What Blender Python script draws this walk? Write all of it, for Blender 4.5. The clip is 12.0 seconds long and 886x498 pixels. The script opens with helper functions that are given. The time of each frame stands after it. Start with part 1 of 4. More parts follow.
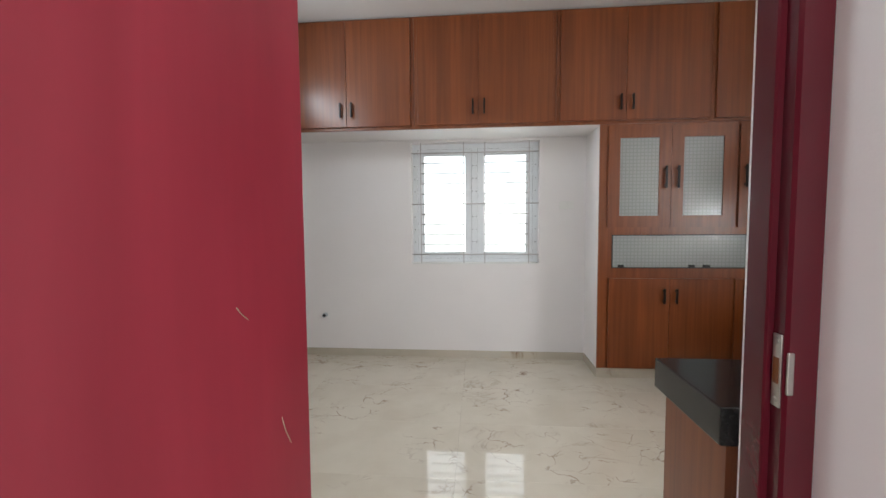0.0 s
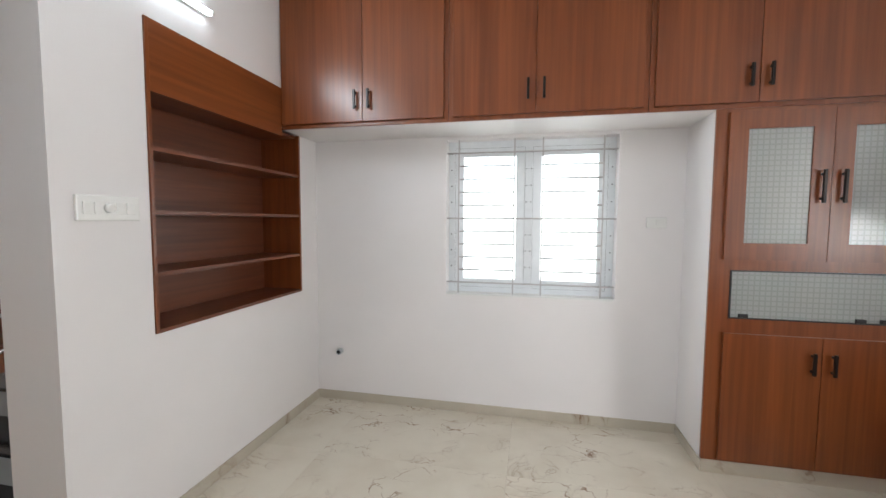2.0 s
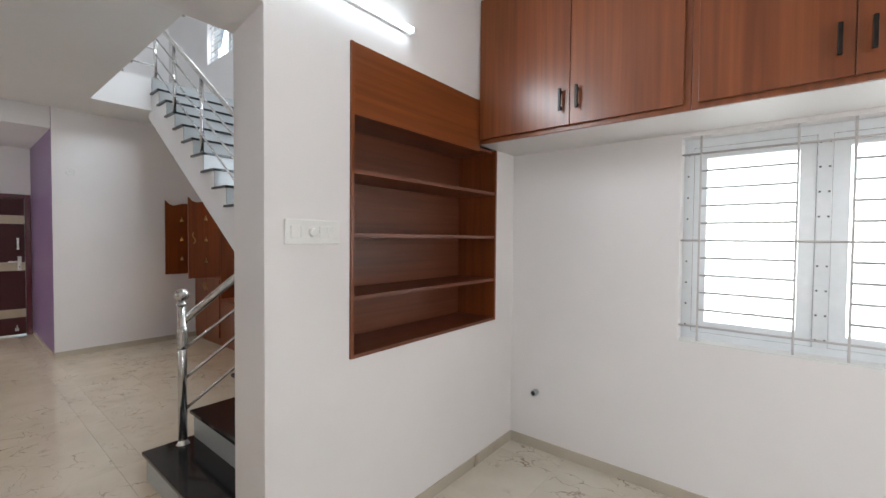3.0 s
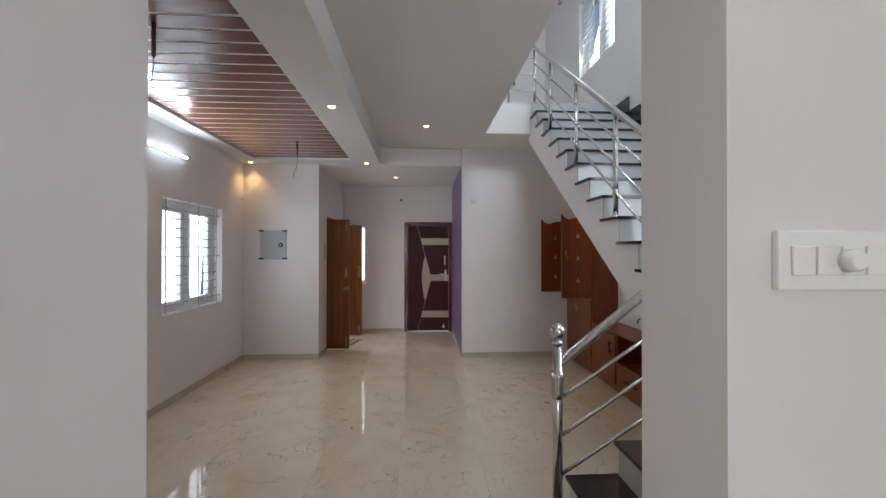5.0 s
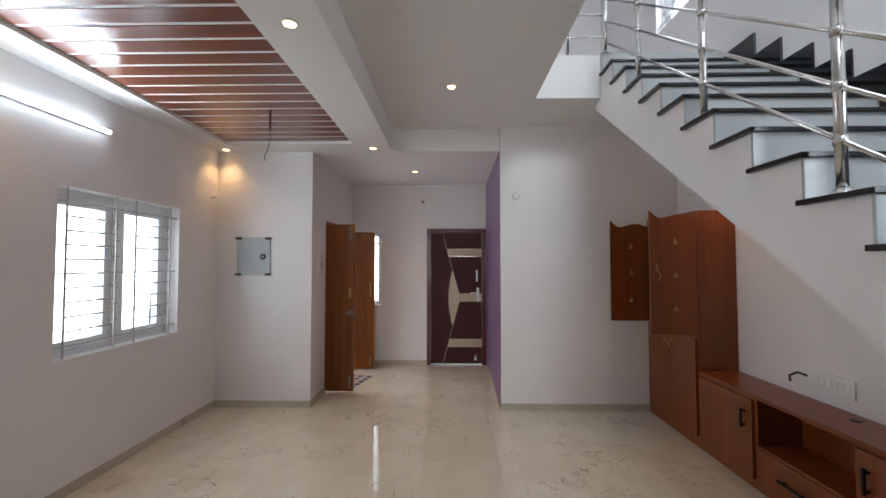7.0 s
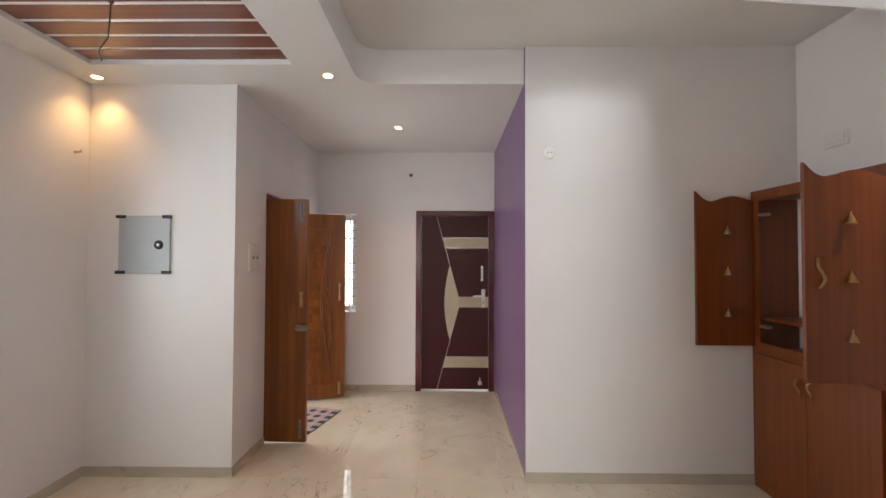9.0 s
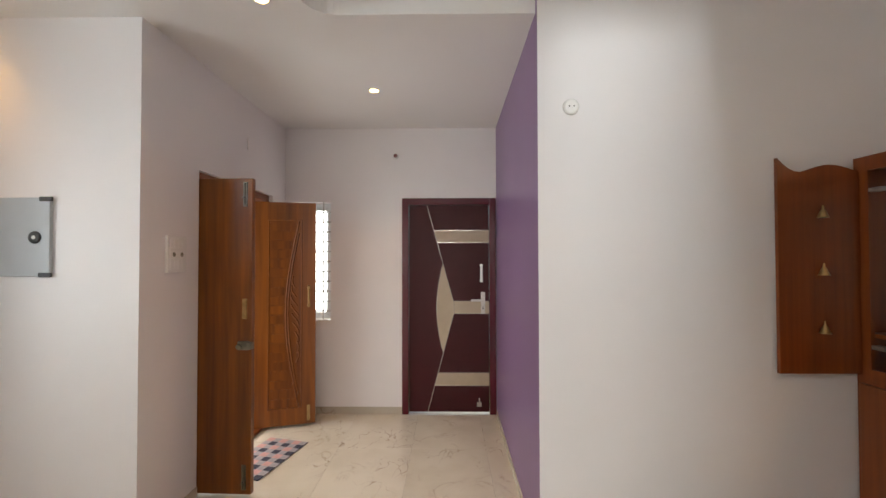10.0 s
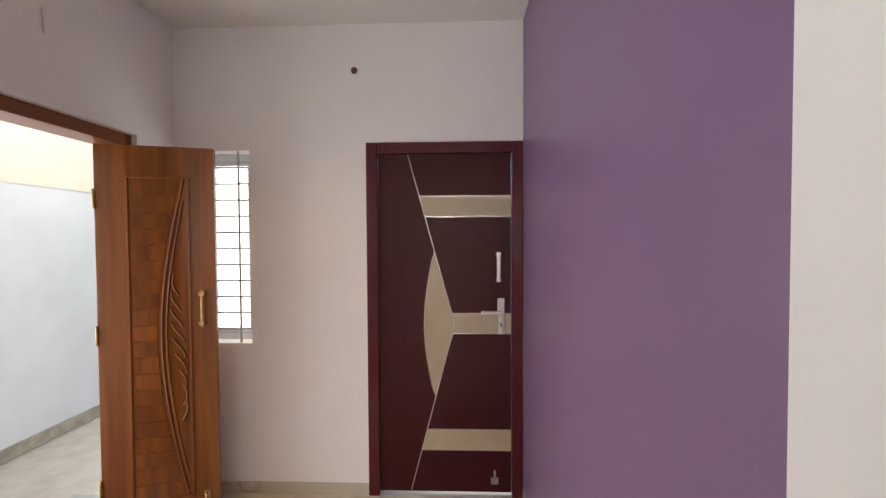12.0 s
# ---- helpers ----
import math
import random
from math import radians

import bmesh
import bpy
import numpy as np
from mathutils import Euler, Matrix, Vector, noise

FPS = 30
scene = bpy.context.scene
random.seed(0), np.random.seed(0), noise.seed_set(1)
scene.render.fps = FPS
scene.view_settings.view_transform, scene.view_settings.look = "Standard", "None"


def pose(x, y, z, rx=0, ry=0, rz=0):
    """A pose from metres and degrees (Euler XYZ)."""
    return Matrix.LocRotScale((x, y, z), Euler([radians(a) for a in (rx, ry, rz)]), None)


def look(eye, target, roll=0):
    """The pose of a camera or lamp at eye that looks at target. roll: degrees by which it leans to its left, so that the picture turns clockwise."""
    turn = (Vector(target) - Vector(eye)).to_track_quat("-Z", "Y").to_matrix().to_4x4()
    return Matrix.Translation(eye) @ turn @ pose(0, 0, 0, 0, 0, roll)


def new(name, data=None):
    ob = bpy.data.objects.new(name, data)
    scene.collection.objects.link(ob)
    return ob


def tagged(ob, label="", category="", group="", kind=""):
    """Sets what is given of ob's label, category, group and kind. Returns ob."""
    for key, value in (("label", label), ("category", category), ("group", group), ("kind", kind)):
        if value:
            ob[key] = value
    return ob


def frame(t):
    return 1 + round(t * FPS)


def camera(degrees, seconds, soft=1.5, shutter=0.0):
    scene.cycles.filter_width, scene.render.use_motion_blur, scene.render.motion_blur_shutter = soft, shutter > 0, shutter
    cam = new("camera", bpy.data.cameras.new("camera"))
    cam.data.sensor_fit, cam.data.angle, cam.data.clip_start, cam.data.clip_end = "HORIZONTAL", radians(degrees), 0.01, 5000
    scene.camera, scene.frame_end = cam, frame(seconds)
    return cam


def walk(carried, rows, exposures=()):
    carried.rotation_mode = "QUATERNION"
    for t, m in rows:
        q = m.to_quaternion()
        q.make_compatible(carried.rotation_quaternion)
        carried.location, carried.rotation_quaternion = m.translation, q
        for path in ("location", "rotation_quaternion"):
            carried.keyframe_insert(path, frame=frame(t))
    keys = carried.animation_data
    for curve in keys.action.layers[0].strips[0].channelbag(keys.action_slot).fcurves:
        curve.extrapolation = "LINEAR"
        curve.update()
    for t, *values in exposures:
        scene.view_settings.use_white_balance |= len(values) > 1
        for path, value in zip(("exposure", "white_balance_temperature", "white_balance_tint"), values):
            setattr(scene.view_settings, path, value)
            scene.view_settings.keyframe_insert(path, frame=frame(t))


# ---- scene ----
cam = camera(94.5, 12.0)
PATH = [
    (0, (0.021, 0.162, 1.337), (-0.149, 2.151, 1.213), -0.4),
    (0.5, (-0.022, 0.428, 1.326), (-0.038, 2.424, 1.214), 0.3),
    (1, (-0.003, 0.684, 1.405), (-0.031, 2.679, 1.261), 0.4),
    (1.5, (0.015, 0.884, 1.442), (-0.167, 2.871, 1.31), 0.3),
    (2, (0.019, 1.064, 1.504), (-0.404, 3.014, 1.37), 0.3),
    (2.5, (-0.065, 1.29, 1.492), (-0.865, 3.121, 1.4), 0.4),
    (3, (-0.194, 1.455, 1.532), (-1.456, 3.005, 1.478), 0.5),
    (3.5, (-0.317, 1.59, 1.548), (-1.986, 2.692, 1.519), 0.7),
    (5.5, (-1.421, 1.719, 1.571), (-3.42, 1.73, 1.613), -0.1),
    (6, (-1.827, 1.718, 1.557), (-3.825, 1.707, 1.623), -0.1),
    (6.5, (-2.213, 1.72, 1.543), (-4.211, 1.704, 1.616), -0.2),
    (7, (-2.586, 1.783, 1.574), (-4.585, 1.745, 1.647), 0.0),
    (9, (-4.165, 1.764, 1.565), (-6.165, 1.749, 1.611), 0.2),
    (9.5, (-4.579, 1.835, 1.559), (-6.578, 1.811, 1.605), 0.1),
    (10, (-4.974, 1.867, 1.551), (-6.974, 1.84, 1.588), -0.1),
    (10.5, (-5.413, 1.924, 1.579), (-7.412, 1.88, 1.589), -0.1),
    (11, (-5.808, 1.934, 1.579), (-7.807, 1.884, 1.576), -0.2),
    (11.5, (-6.221, 1.938, 1.56), (-8.22, 1.876, 1.539), -0.4),
    (12, (-6.591, 1.948, 1.558), (-8.589, 1.878, 1.507), -0.3),
]
walk(cam, [(t, look(eye, target, roll)) for t, eye, target, roll in PATH], [(0, -0.05, 6700, 10), (0.5, 0.05, 6650, 10), (1, 0.2, 6600, 9), (2.5, 0.25, 6650, 10), (3.5, 0.15, 6650, 10), (5.5, -0.1, 6500, 11), (7, 0.12, 6550, 11), (9, 0.6, 7050, 11), (10, 0.7, 7150, 10), (11.5, 0.75, 7150, 11), (12, 0.75, 7100, 12)])

# ---- light ----
world = bpy.data.worlds.new("sky")
scene.world = world
world.use_nodes = True
_n = world.node_tree.nodes
_sky = _n.new("ShaderNodeTexSky")
_sky.sky_type, _sky.sun_disc = "NISHITA", False
_sky.sun_elevation, _sky.sun_rotation = radians(55), radians(150)
_bg = _n["Background"]
_bg.inputs["Strength"].default_value = 0.15
world.node_tree.links.new(_sky.outputs[0], _bg.inputs["Color"])


def lamp(name, kind, m, power, color=(1, 1, 1), size=None, spot=None, radius=0.03):
    d = bpy.data.lights.new(name, kind)
    d.color = color
    d.energy = power
    if kind == "AREA":
        d.shape = "RECTANGLE"
        d.size, d.size_y = size
    elif kind == "SUN":
        d.angle = radians(12)
    else:
        d.shadow_soft_size = radius
    if spot:
        d.spot_size, d.spot_blend = radians(spot), 0.9
    ob = new(name, d)
    ob.matrix_world = m
    return ob


DAY = (0.93, 0.97, 1.0)
COOL = (0.80, 0.90, 1.0)
WARM = (1.0, 0.60, 0.26)
lamp("sun", "SUN", look((0, 0, 20), (4, 8, 0)), 1.0, (1, 0.95, 0.88))
lamp("daylight_kitchen_window", "AREA", look((0, 4.40, 1.53), (0, 0, 1.2)), 14, DAY, (1.2, 1.15))
lamp("daylight_hall_window", "AREA", look((-5.86, -1.06, 1.5), (-5.86, 4, 1.2)), 19, COOL, (1.15, 1.15))
lamp("daylight_porch", "AREA", look((-9.6, -0.66, 3.3), (-9.6, -0.661, 0)), 80, DAY, (1.2, 4.4))
lamp("daylight_main_door", "AREA", look((-8.18, -0.6, 1.1), (-8.0, 4, 1.0)), 19, DAY, (1.0, 2.0))
lamp("daylight_foyer_window", "AREA", look((-9.25, 0.48, 1.5), (0, 0.8, 1.2)), 4, DAY, (0.4, 1.1))
lamp("daylight_stair_window", "AREA", look((-6.86, 4.48, 4.9), (-5, 0, 3.6)), 26, COOL, (1.15, 1.15))
# added fill from behind the start point, through an assumed opening never in view
lamp("unseen_utility_fill", "AREA", look((0.1, -1.42, 1.6), (0, 4, 1.3)), 40, DAY, (1.5, 1.3))
# added fill to brighten the shelf wall; no window is known on this side
lamp("unseen_kitchen_fill", "AREA", look((3.22, 1.55, 1.7), (-1.7, 2.6, 1.0)), 54, DAY, (0.62, 1.15))
lamp("daylight_turn_window", "AREA", look((-2.65, 4.30, 2.2), (-4.5, 1.5, 1.9)), 21, COOL, (0.8, 1.2))
# made-up fill high in the stairwell, lifting the pier wall and the risers
lamp("unseen_upper_fill", "AREA", look((-2.0, 3.25, 4.9), (-7, 3.0, 3.4)), 95, COOL, (1.4, 1.3))

# ---- materials ----


def mat(name, color, rough=0.5, metal=0.0, scale=6.0, var=0.06, bump=0.0, bscale=60.0, stretch=(1, 1, 1), spec=0.5, coat=0.0):
    """A plain surface with mottling at two scales and a fine relief."""
    m = bpy.data.materials.new(name)
    m.use_nodes = True
    t = m.node_tree
    n, l = t.nodes, t.links
    p = n["Principled BSDF"]
    p.inputs["Roughness"].default_value = rough
    p.inputs["Metallic"].default_value = metal
    p.inputs["Specular IOR Level"].default_value = spec
    p.inputs["Coat Weight"].default_value = coat
    p.inputs["Coat Roughness"].default_value = 0.08
    co = n.new("ShaderNodeTexCoord")
    mp = n.new("ShaderNodeMapping")
    mp.inputs["Scale"].default_value = stretch
    l.new(co.outputs["Object"], mp.inputs["Vector"])
    a = n.new("ShaderNodeTexNoise")
    a.inputs["Scale"].default_value = scale
    a.inputs["Detail"].default_value = 6
    l.new(mp.outputs[0], a.inputs["Vector"])
    r = n.new("ShaderNodeValToRGB")
    r.color_ramp.elements[0].position, r.color_ramp.elements[1].position = 0.3, 0.7
    r.color_ramp.elements[0].color = (*[c * (1 - var) for c in color], 1)
    r.color_ramp.elements[1].color = (*[min(1, c * (1 + var)) for c in color], 1)
    l.new(a.outputs["Fac"], r.inputs["Fac"])
    l.new(r.outputs[0], p.inputs["Base Color"])
    if bump:
        b = n.new("ShaderNodeTexNoise")
        b.inputs["Scale"].default_value = bscale
        b.inputs["Detail"].default_value = 4
        l.new(mp.outputs[0], b.inputs["Vector"])
        k = n.new("ShaderNodeBump")
        k.inputs["Strength"].default_value = bump
        k.inputs["Distance"].default_value = 0.004
        l.new(b.outputs["Fac"], k.inputs["Height"])
        l.new(k.outputs[0], p.inputs["Normal"])
    return m


def wood(name, dark, light, rough=0.3, axis=2, coat=0.25, fine=38.0):
    """Laminate or polished timber: long streaks along one axis, pores and a slow change of tone."""
    m = bpy.data.materials.new(name)
    m.use_nodes = True
    t = m.node_tree
    n, l = t.nodes, t.links
    p = n["Principled BSDF"]
    p.inputs["Coat Weight"].default_value = coat
    p.inputs["Coat Roughness"].default_value = 0.28
    co = n.new("ShaderNodeTexCoord")
    info = n.new("ShaderNodeObjectInfo")
    add = n.new("ShaderNodeVectorMath")
    add.operation = "ADD"
    mul = n.new("ShaderNodeMath")
    mul.operation = "MULTIPLY"
    mul.inputs[1].default_value = 37.0
    l.new(info.outputs["Random"], mul.inputs[0])
    l.new(co.outputs["Object"], add.inputs[0])
    l.new(mul.outputs[0], add.inputs[1])
    cols = []
    for s, k in ((fine, 1.1), (7.0, 0.5)):
        mp = n.new("ShaderNodeMapping")
        mp.inputs["Scale"].default_value = [k if i == axis else s for i in range(3)]
        l.new(add.outputs[0], mp.inputs["Vector"])
        a = n.new("ShaderNodeTexNoise")
        a.inputs["Scale"].default_value = 1.0
        a.inputs["Detail"].default_value = 5
        a.inputs["Distortion"].default_value = 0.4
        l.new(mp.outputs[0], a.inputs["Vector"])
        cols.append(a)
    mix = n.new("ShaderNodeMath")
    mix.operation = "MULTIPLY_ADD"
    mix.inputs[1].default_value = 0.55
    l.new(cols[0].outputs["Fac"], mix.inputs[0])
    half = n.new("ShaderNodeMath")
    half.operation = "MULTIPLY"
    half.inputs[1].default_value = 0.45
    l.new(cols[1].outputs["Fac"], half.inputs[0])
    l.new(half.outputs[0], mix.inputs[2])
    r = n.new("ShaderNodeValToRGB")
    r.color_ramp.elements[0].position, r.color_ramp.elements[1].position = 0.36, 0.64
    r.color_ramp.elements[0].color, r.color_ramp.elements[1].color = (*dark, 1), (*light, 1)
    l.new(mix.outputs[0], r.inputs["Fac"])
    l.new(r.outputs[0], p.inputs["Base Color"])
    rr = n.new("ShaderNodeMapRange")
    rr.inputs[3].default_value, rr.inputs[4].default_value = rough - 0.05, rough + 0.1
    l.new(cols[1].outputs["Fac"], rr.inputs[0])
    l.new(rr.outputs[0], p.inputs["Roughness"])
    k = n.new("ShaderNodeBump")
    k.inputs["Strength"].default_value, k.inputs["Distance"].default_value = 0.08, 0.002
    l.new(cols[0].outputs["Fac"], k.inputs["Height"])
    l.new(k.outputs[0], p.inputs["Normal"])
    return m


def marble(name, base, cloud, vein, rough, scale=1.0, amount=1.0, width=0.012, crackle=False):
    """Polished vitrified tile printed as marble: clouds and thin broken veins, different on each tile."""
    m = bpy.data.materials.new(name)
    m.use_nodes = True
    t = m.node_tree
    n, l = t.nodes, t.links
    p = n["Principled BSDF"]
    co = n.new("ShaderNodeTexCoord")
    info = n.new("ShaderNodeObjectInfo")
    mul = n.new("ShaderNodeMath")
    mul.operation = "MULTIPLY"
    mul.inputs[1].default_value = 61.0
    l.new(info.outputs["Random"], mul.inputs[0])
    add = n.new("ShaderNodeVectorMath")
    add.operation = "ADD"
    l.new(co.outputs["Object"], add.inputs[0])
    l.new(mul.outputs[0], add.inputs[1])

    def noise_tex(s, d, dist=0.0):
        a = n.new("ShaderNodeTexNoise")
        a.inputs["Scale"].default_value = s * scale
        a.inputs["Detail"].default_value = d
        a.inputs["Distortion"].default_value = dist
        l.new(add.outputs[0], a.inputs["Vector"])
        return a.outputs["Fac"]

    def ramp(src, x0, x1, a, b):
        r = n.new("ShaderNodeMapRange")
        r.inputs[1].default_value, r.inputs[2].default_value = x0, x1
        r.inputs[3].default_value, r.inputs[4].default_value = a, b
        l.new(src, r.inputs[0])
        return r.outputs[0]

    def maths(op, a, b):
        k = n.new("ShaderNodeMath")
        k.operation = op
        for i, v in enumerate((a, b)):
            if isinstance(v, (int, float)):
                k.inputs[i].default_value = v
            else:
                l.new(v, k.inputs[i])
        return k.outputs[0]

    d1 = maths("ABSOLUTE", maths("SUBTRACT", noise_tex(1.9, 5, 1.2), 0.5), 0)
    line = ramp(d1, 0.0, width, 1, 0)
    mask = ramp(noise_tex(2.0, 2), 0.54, 0.66, 0, 1)
    halo = maths("MULTIPLY", ramp(d1, 0.0, width * 5, 0.35, 0), mask)
    both = maths("MAXIMUM", maths("MULTIPLY", line, mask), halo)
    both = maths("MULTIPLY", both, amount)
    if crackle:
        warp = n.new("ShaderNodeTexNoise")
        warp.inputs["Scale"].default_value, warp.inputs["Detail"].default_value = 4.5, 5
        l.new(add.outputs[0], warp.inputs["Vector"])
        push = n.new("ShaderNodeVectorMath")
        push.operation = "MULTIPLY_ADD"
        push.inputs[1].default_value = (0.34, 0.34, 0.34)
        l.new(warp.outputs["Color"], push.inputs[0])
        l.new(add.outputs[0], push.inputs[2])
        slant = n.new("ShaderNodeMapping")
        slant.inputs["Rotation"].default_value = (0, 0, radians(35))
        slant.inputs["Scale"].default_value = (1.0, 2.2, 1.0)
        l.new(push.outputs[0], slant.inputs["Vector"])
        cell = n.new("ShaderNodeTexVoronoi")
        cell.feature = "DISTANCE_TO_EDGE"
        cell.inputs["Scale"].default_value = 4.2
        l.new(slant.outputs[0], cell.inputs["Vector"])
        crack = ramp(cell.outputs["Distance"], 0.0, 0.030, 1, 0)
        patch = ramp(noise_tex(1.5, 3), 0.50, 0.62, 0, 1)
        broken = ramp(noise_tex(7, 3), 0.40, 0.62, 0.1, 0.95)
        both = maths("MAXIMUM", maths("MULTIPLY", maths("MULTIPLY", crack, patch), broken), maths("MULTIPLY", both, 0.45))
    mx = n.new("ShaderNodeMix")
    mx.data_type = "RGBA"
    mx.inputs[6].default_value, mx.inputs[7].default_value = (*base, 1), (*cloud, 1)
    l.new(ramp(noise_tex(2.2, 4), 0.4, 0.68, 0, 1), mx.inputs[0])
    m2 = n.new("ShaderNodeMix")
    m2.data_type = "RGBA"
    m2.inputs[7].default_value = (*vein, 1)
    l.new(mx.outputs[2], m2.inputs[6])
    l.new(both, m2.inputs[0])
    l.new(m2.outputs[2], p.inputs["Base Color"])
    l.new(ramp(noise_tex(9, 3), 0.3, 0.7, rough * 0.8, rough * 1.4), p.inputs["Roughness"])
    return m


def glass(name, tint, rough, bump=0.0, bscale=70.0):
    m = bpy.data.materials.new(name)
    m.use_nodes = True
    n, l = m.node_tree.nodes, m.node_tree.links
    p = n["Principled BSDF"]
    p.inputs["Base Color"].default_value = (*tint, 1)
    p.inputs["Roughness"].default_value = rough
    p.inputs["Transmission Weight"].default_value = 1.0
    p.inputs["IOR"].default_value = 1.45
    if bump:
        co = n.new("ShaderNodeTexCoord")
        a = n.new("ShaderNodeTexBrick")
        a.offset = 0
        a.inputs["Scale"].default_value = bscale
        a.inputs["Mortar Size"].default_value = 0.14
        a.inputs["Color1"].default_value = a.inputs["Color2"].default_value = (*tint, 1)
        a.inputs["Mortar"].default_value = (*[c * 0.84 for c in tint], 1)
        l.new(a.outputs["Color"], p.inputs["Base Color"])
        a.inputs["Brick Width"].default_value, a.inputs["Row Height"].default_value = 1.0, 1.0
        rot = n.new("ShaderNodeMapping")
        rot.inputs["Rotation"].default_value = (radians(90), 0, 0)
        l.new(co.outputs["Object"], rot.inputs["Vector"])
        l.new(rot.outputs[0], a.inputs["Vector"])
        k = n.new("ShaderNodeBump")
        k.inputs["Strength"].default_value, k.inputs["Distance"].default_value = bump, 0.003
        l.new(a.outputs["Fac"], k.inputs["Height"])
        l.new(k.outputs[0], p.inputs["Normal"])
    return m


def glow(name, color, strength):
    m = bpy.data.materials.new(name)
    m.use_nodes = True
    p = m.node_tree.nodes["Principled BSDF"]
    p.inputs["Base Color"].default_value = (0.8, 0.8, 0.8, 1)
    p.inputs["Emission Color"].default_value = (*color, 1)
    p.inputs["Emission Strength"].default_value = strength
    return m


WALL = mat("wall_paint", (0.78, 0.75, 0.74), 0.42, 0, 1.6, 0.025, 0.10, 140, spec=0.35)
CEIL = mat("ceiling_paint", (0.76, 0.74, 0.72), 0.6, 0, 1.3, 0.02, 0.06, 120, spec=0.3)
PURPLE = mat("purple_paint", (0.205, 0.125, 0.235), 0.38, 0, 1.6, 0.05, 0.10, 140, spec=0.4)
TILE = marble("floor_tile", (0.64, 0.585, 0.485), (0.58, 0.52, 0.42), (0.20, 0.105, 0.06), 0.02, 1.5, 1.0, 0.011, True)
TILE.node_tree.nodes["Principled BSDF"].inputs["Specular IOR Level"].default_value = 0.62
SKIRT = marble("skirting_tile", (0.52, 0.465, 0.38), (0.46, 0.41, 0.33), (0.22, 0.13, 0.075), 0.16)
SPLASH = marble("backsplash_tile", (0.66, 0.66, 0.65), (0.58, 0.58, 0.58), (0.12, 0.11, 0.10), 0.08, 0.8, 1.0, 0.009)
RISER = mat("riser_tile", (0.40, 0.42, 0.42), 0.06, 0, 3, 0.04)
GRANITE = mat("black_granite", (0.012, 0.012, 0.013), 0.10, 0, 180, 0.6, spec=0.5)
LAMINATE = wood("walnut_laminate", (0.142, 0.033, 0.007), (0.235, 0.063, 0.015), 0.30, 2, 0.1)
LAMINATE_H = wood("walnut_laminate_horizontal", (0.142, 0.033, 0.007), (0.235, 0.063, 0.015), 0.32, 1, 0.1)
SHELFWOOD = wood("shelf_laminate", (0.11, 0.029, 0.011), (0.185, 0.054, 0.021), 0.38, 1, 0.1)
CABWOOD = wood("teak_laminate", (0.145, 0.030, 0.005), (0.225, 0.054, 0.009), 0.30, 2, 0.1)
CABWOOD_H = wood("teak_laminate_horizontal", (0.145, 0.030, 0.005), (0.225, 0.054, 0.009), 0.30, 0, 0.1)
TEAK = wood("polished_teak", (0.112, 0.025, 0.002), (0.265, 0.080, 0.0045), 0.32, 2, 0.1, 22)
SLATWOOD = wood("ceiling_slat_veneer", (0.145, 0.036, 0.017), (0.215, 0.060, 0.028), 0.20, 1, 0.3)
MAROON = mat("maroon_laminate", (0.048, 0.006, 0.008), 0.36, 0, 5, 0.10, 0.05, 200, spec=0.2)
MAROONPAINT = mat("maroon_gloss_paint", (0.082, 0.006, 0.013), 0.22, 0, 5, 0.10, 0.05, 60)
REDDOOR = wood("red_moulded_door", (0.29, 0.022, 0.042), (0.41, 0.038, 0.066), 0.34, 2, 0.08, 9)
BEIGE = mat("beige_inlay", (0.42, 0.34, 0.24), 0.4, 0, 8, 0.05)
SILVERLINE = mat("bright_inlay_strip", (0.75, 0.68, 0.60), 0.25, 0.6)
STEEL = mat("polished_steel", (0.66, 0.65, 0.63), 0.19, 1.0, 14, 0.10, 0.05, 30)
WRAPPED = mat("steel_in_plastic_wrap", (0.60, 0.58, 0.55), 0.24, 0.9, 30, 0.22, 0.6, 26)
BRUSHED = mat("brushed_steel", (0.55, 0.53, 0.50), 0.3, 1.0, 40, 0.1)
DULLSTEEL = mat("dull_steel", (0.24, 0.23, 0.18), 0.36, 0.9, 30, 0.2)
BRASS = mat("antique_brass", (0.42, 0.29, 0.13), 0.3, 1.0, 30, 0.2)
DARKMETAL = mat("dark_handle_metal", (0.022, 0.018, 0.016), 0.35, 0.7, 30, 0.2)
UPVC = mat("white_upvc", (0.78, 0.81, 0.83), 0.3, 0, 20, 0.03)
GRILLE = mat("grille_paint", (0.52, 0.50, 0.50), 0.4, 0, 20, 0.06)
PLASTIC = mat("white_switch_plastic", (0.80, 0.79, 0.76), 0.25, 0, 20, 0.02)
GREYBOX = mat("grey_enamel", (0.42, 0.45, 0.47), 0.3, 0, 6, 0.04)
BLACK = mat("black_plastic", (0.015, 0.015, 0.016), 0.4, 0, 20, 0.2)
WIRE = mat("wire_sheath", (0.10, 0.02, 0.015), 0.5, 0, 20, 0.2)
WHITE_IN = mat("white_cabinet_lining", (0.74, 0.74, 0.72), 0.4, 0, 10, 0.03)
CONCRETE = mat("outdoor_plaster", (0.70, 0.70, 0.70), 0.8, 0, 2.5, 0.06, 0.2, 60)
CREAM = mat("cream_outdoor_paint", (0.74, 0.69, 0.56), 0.8, 0, 2.5, 0.05, 0.2, 60)
PAVING = mat("porch_paving", (0.46, 0.42, 0.35), 0.6, 0, 9, 0.12, 0.2, 50)
STONE_SKIRT = mat("tan_stone", (0.36, 0.31, 0.24), 0.5, 0, 14, 0.25)
STONE = mat("grey_step_stone", (0.30, 0.31, 0.32), 0.4, 0, 12, 0.15)
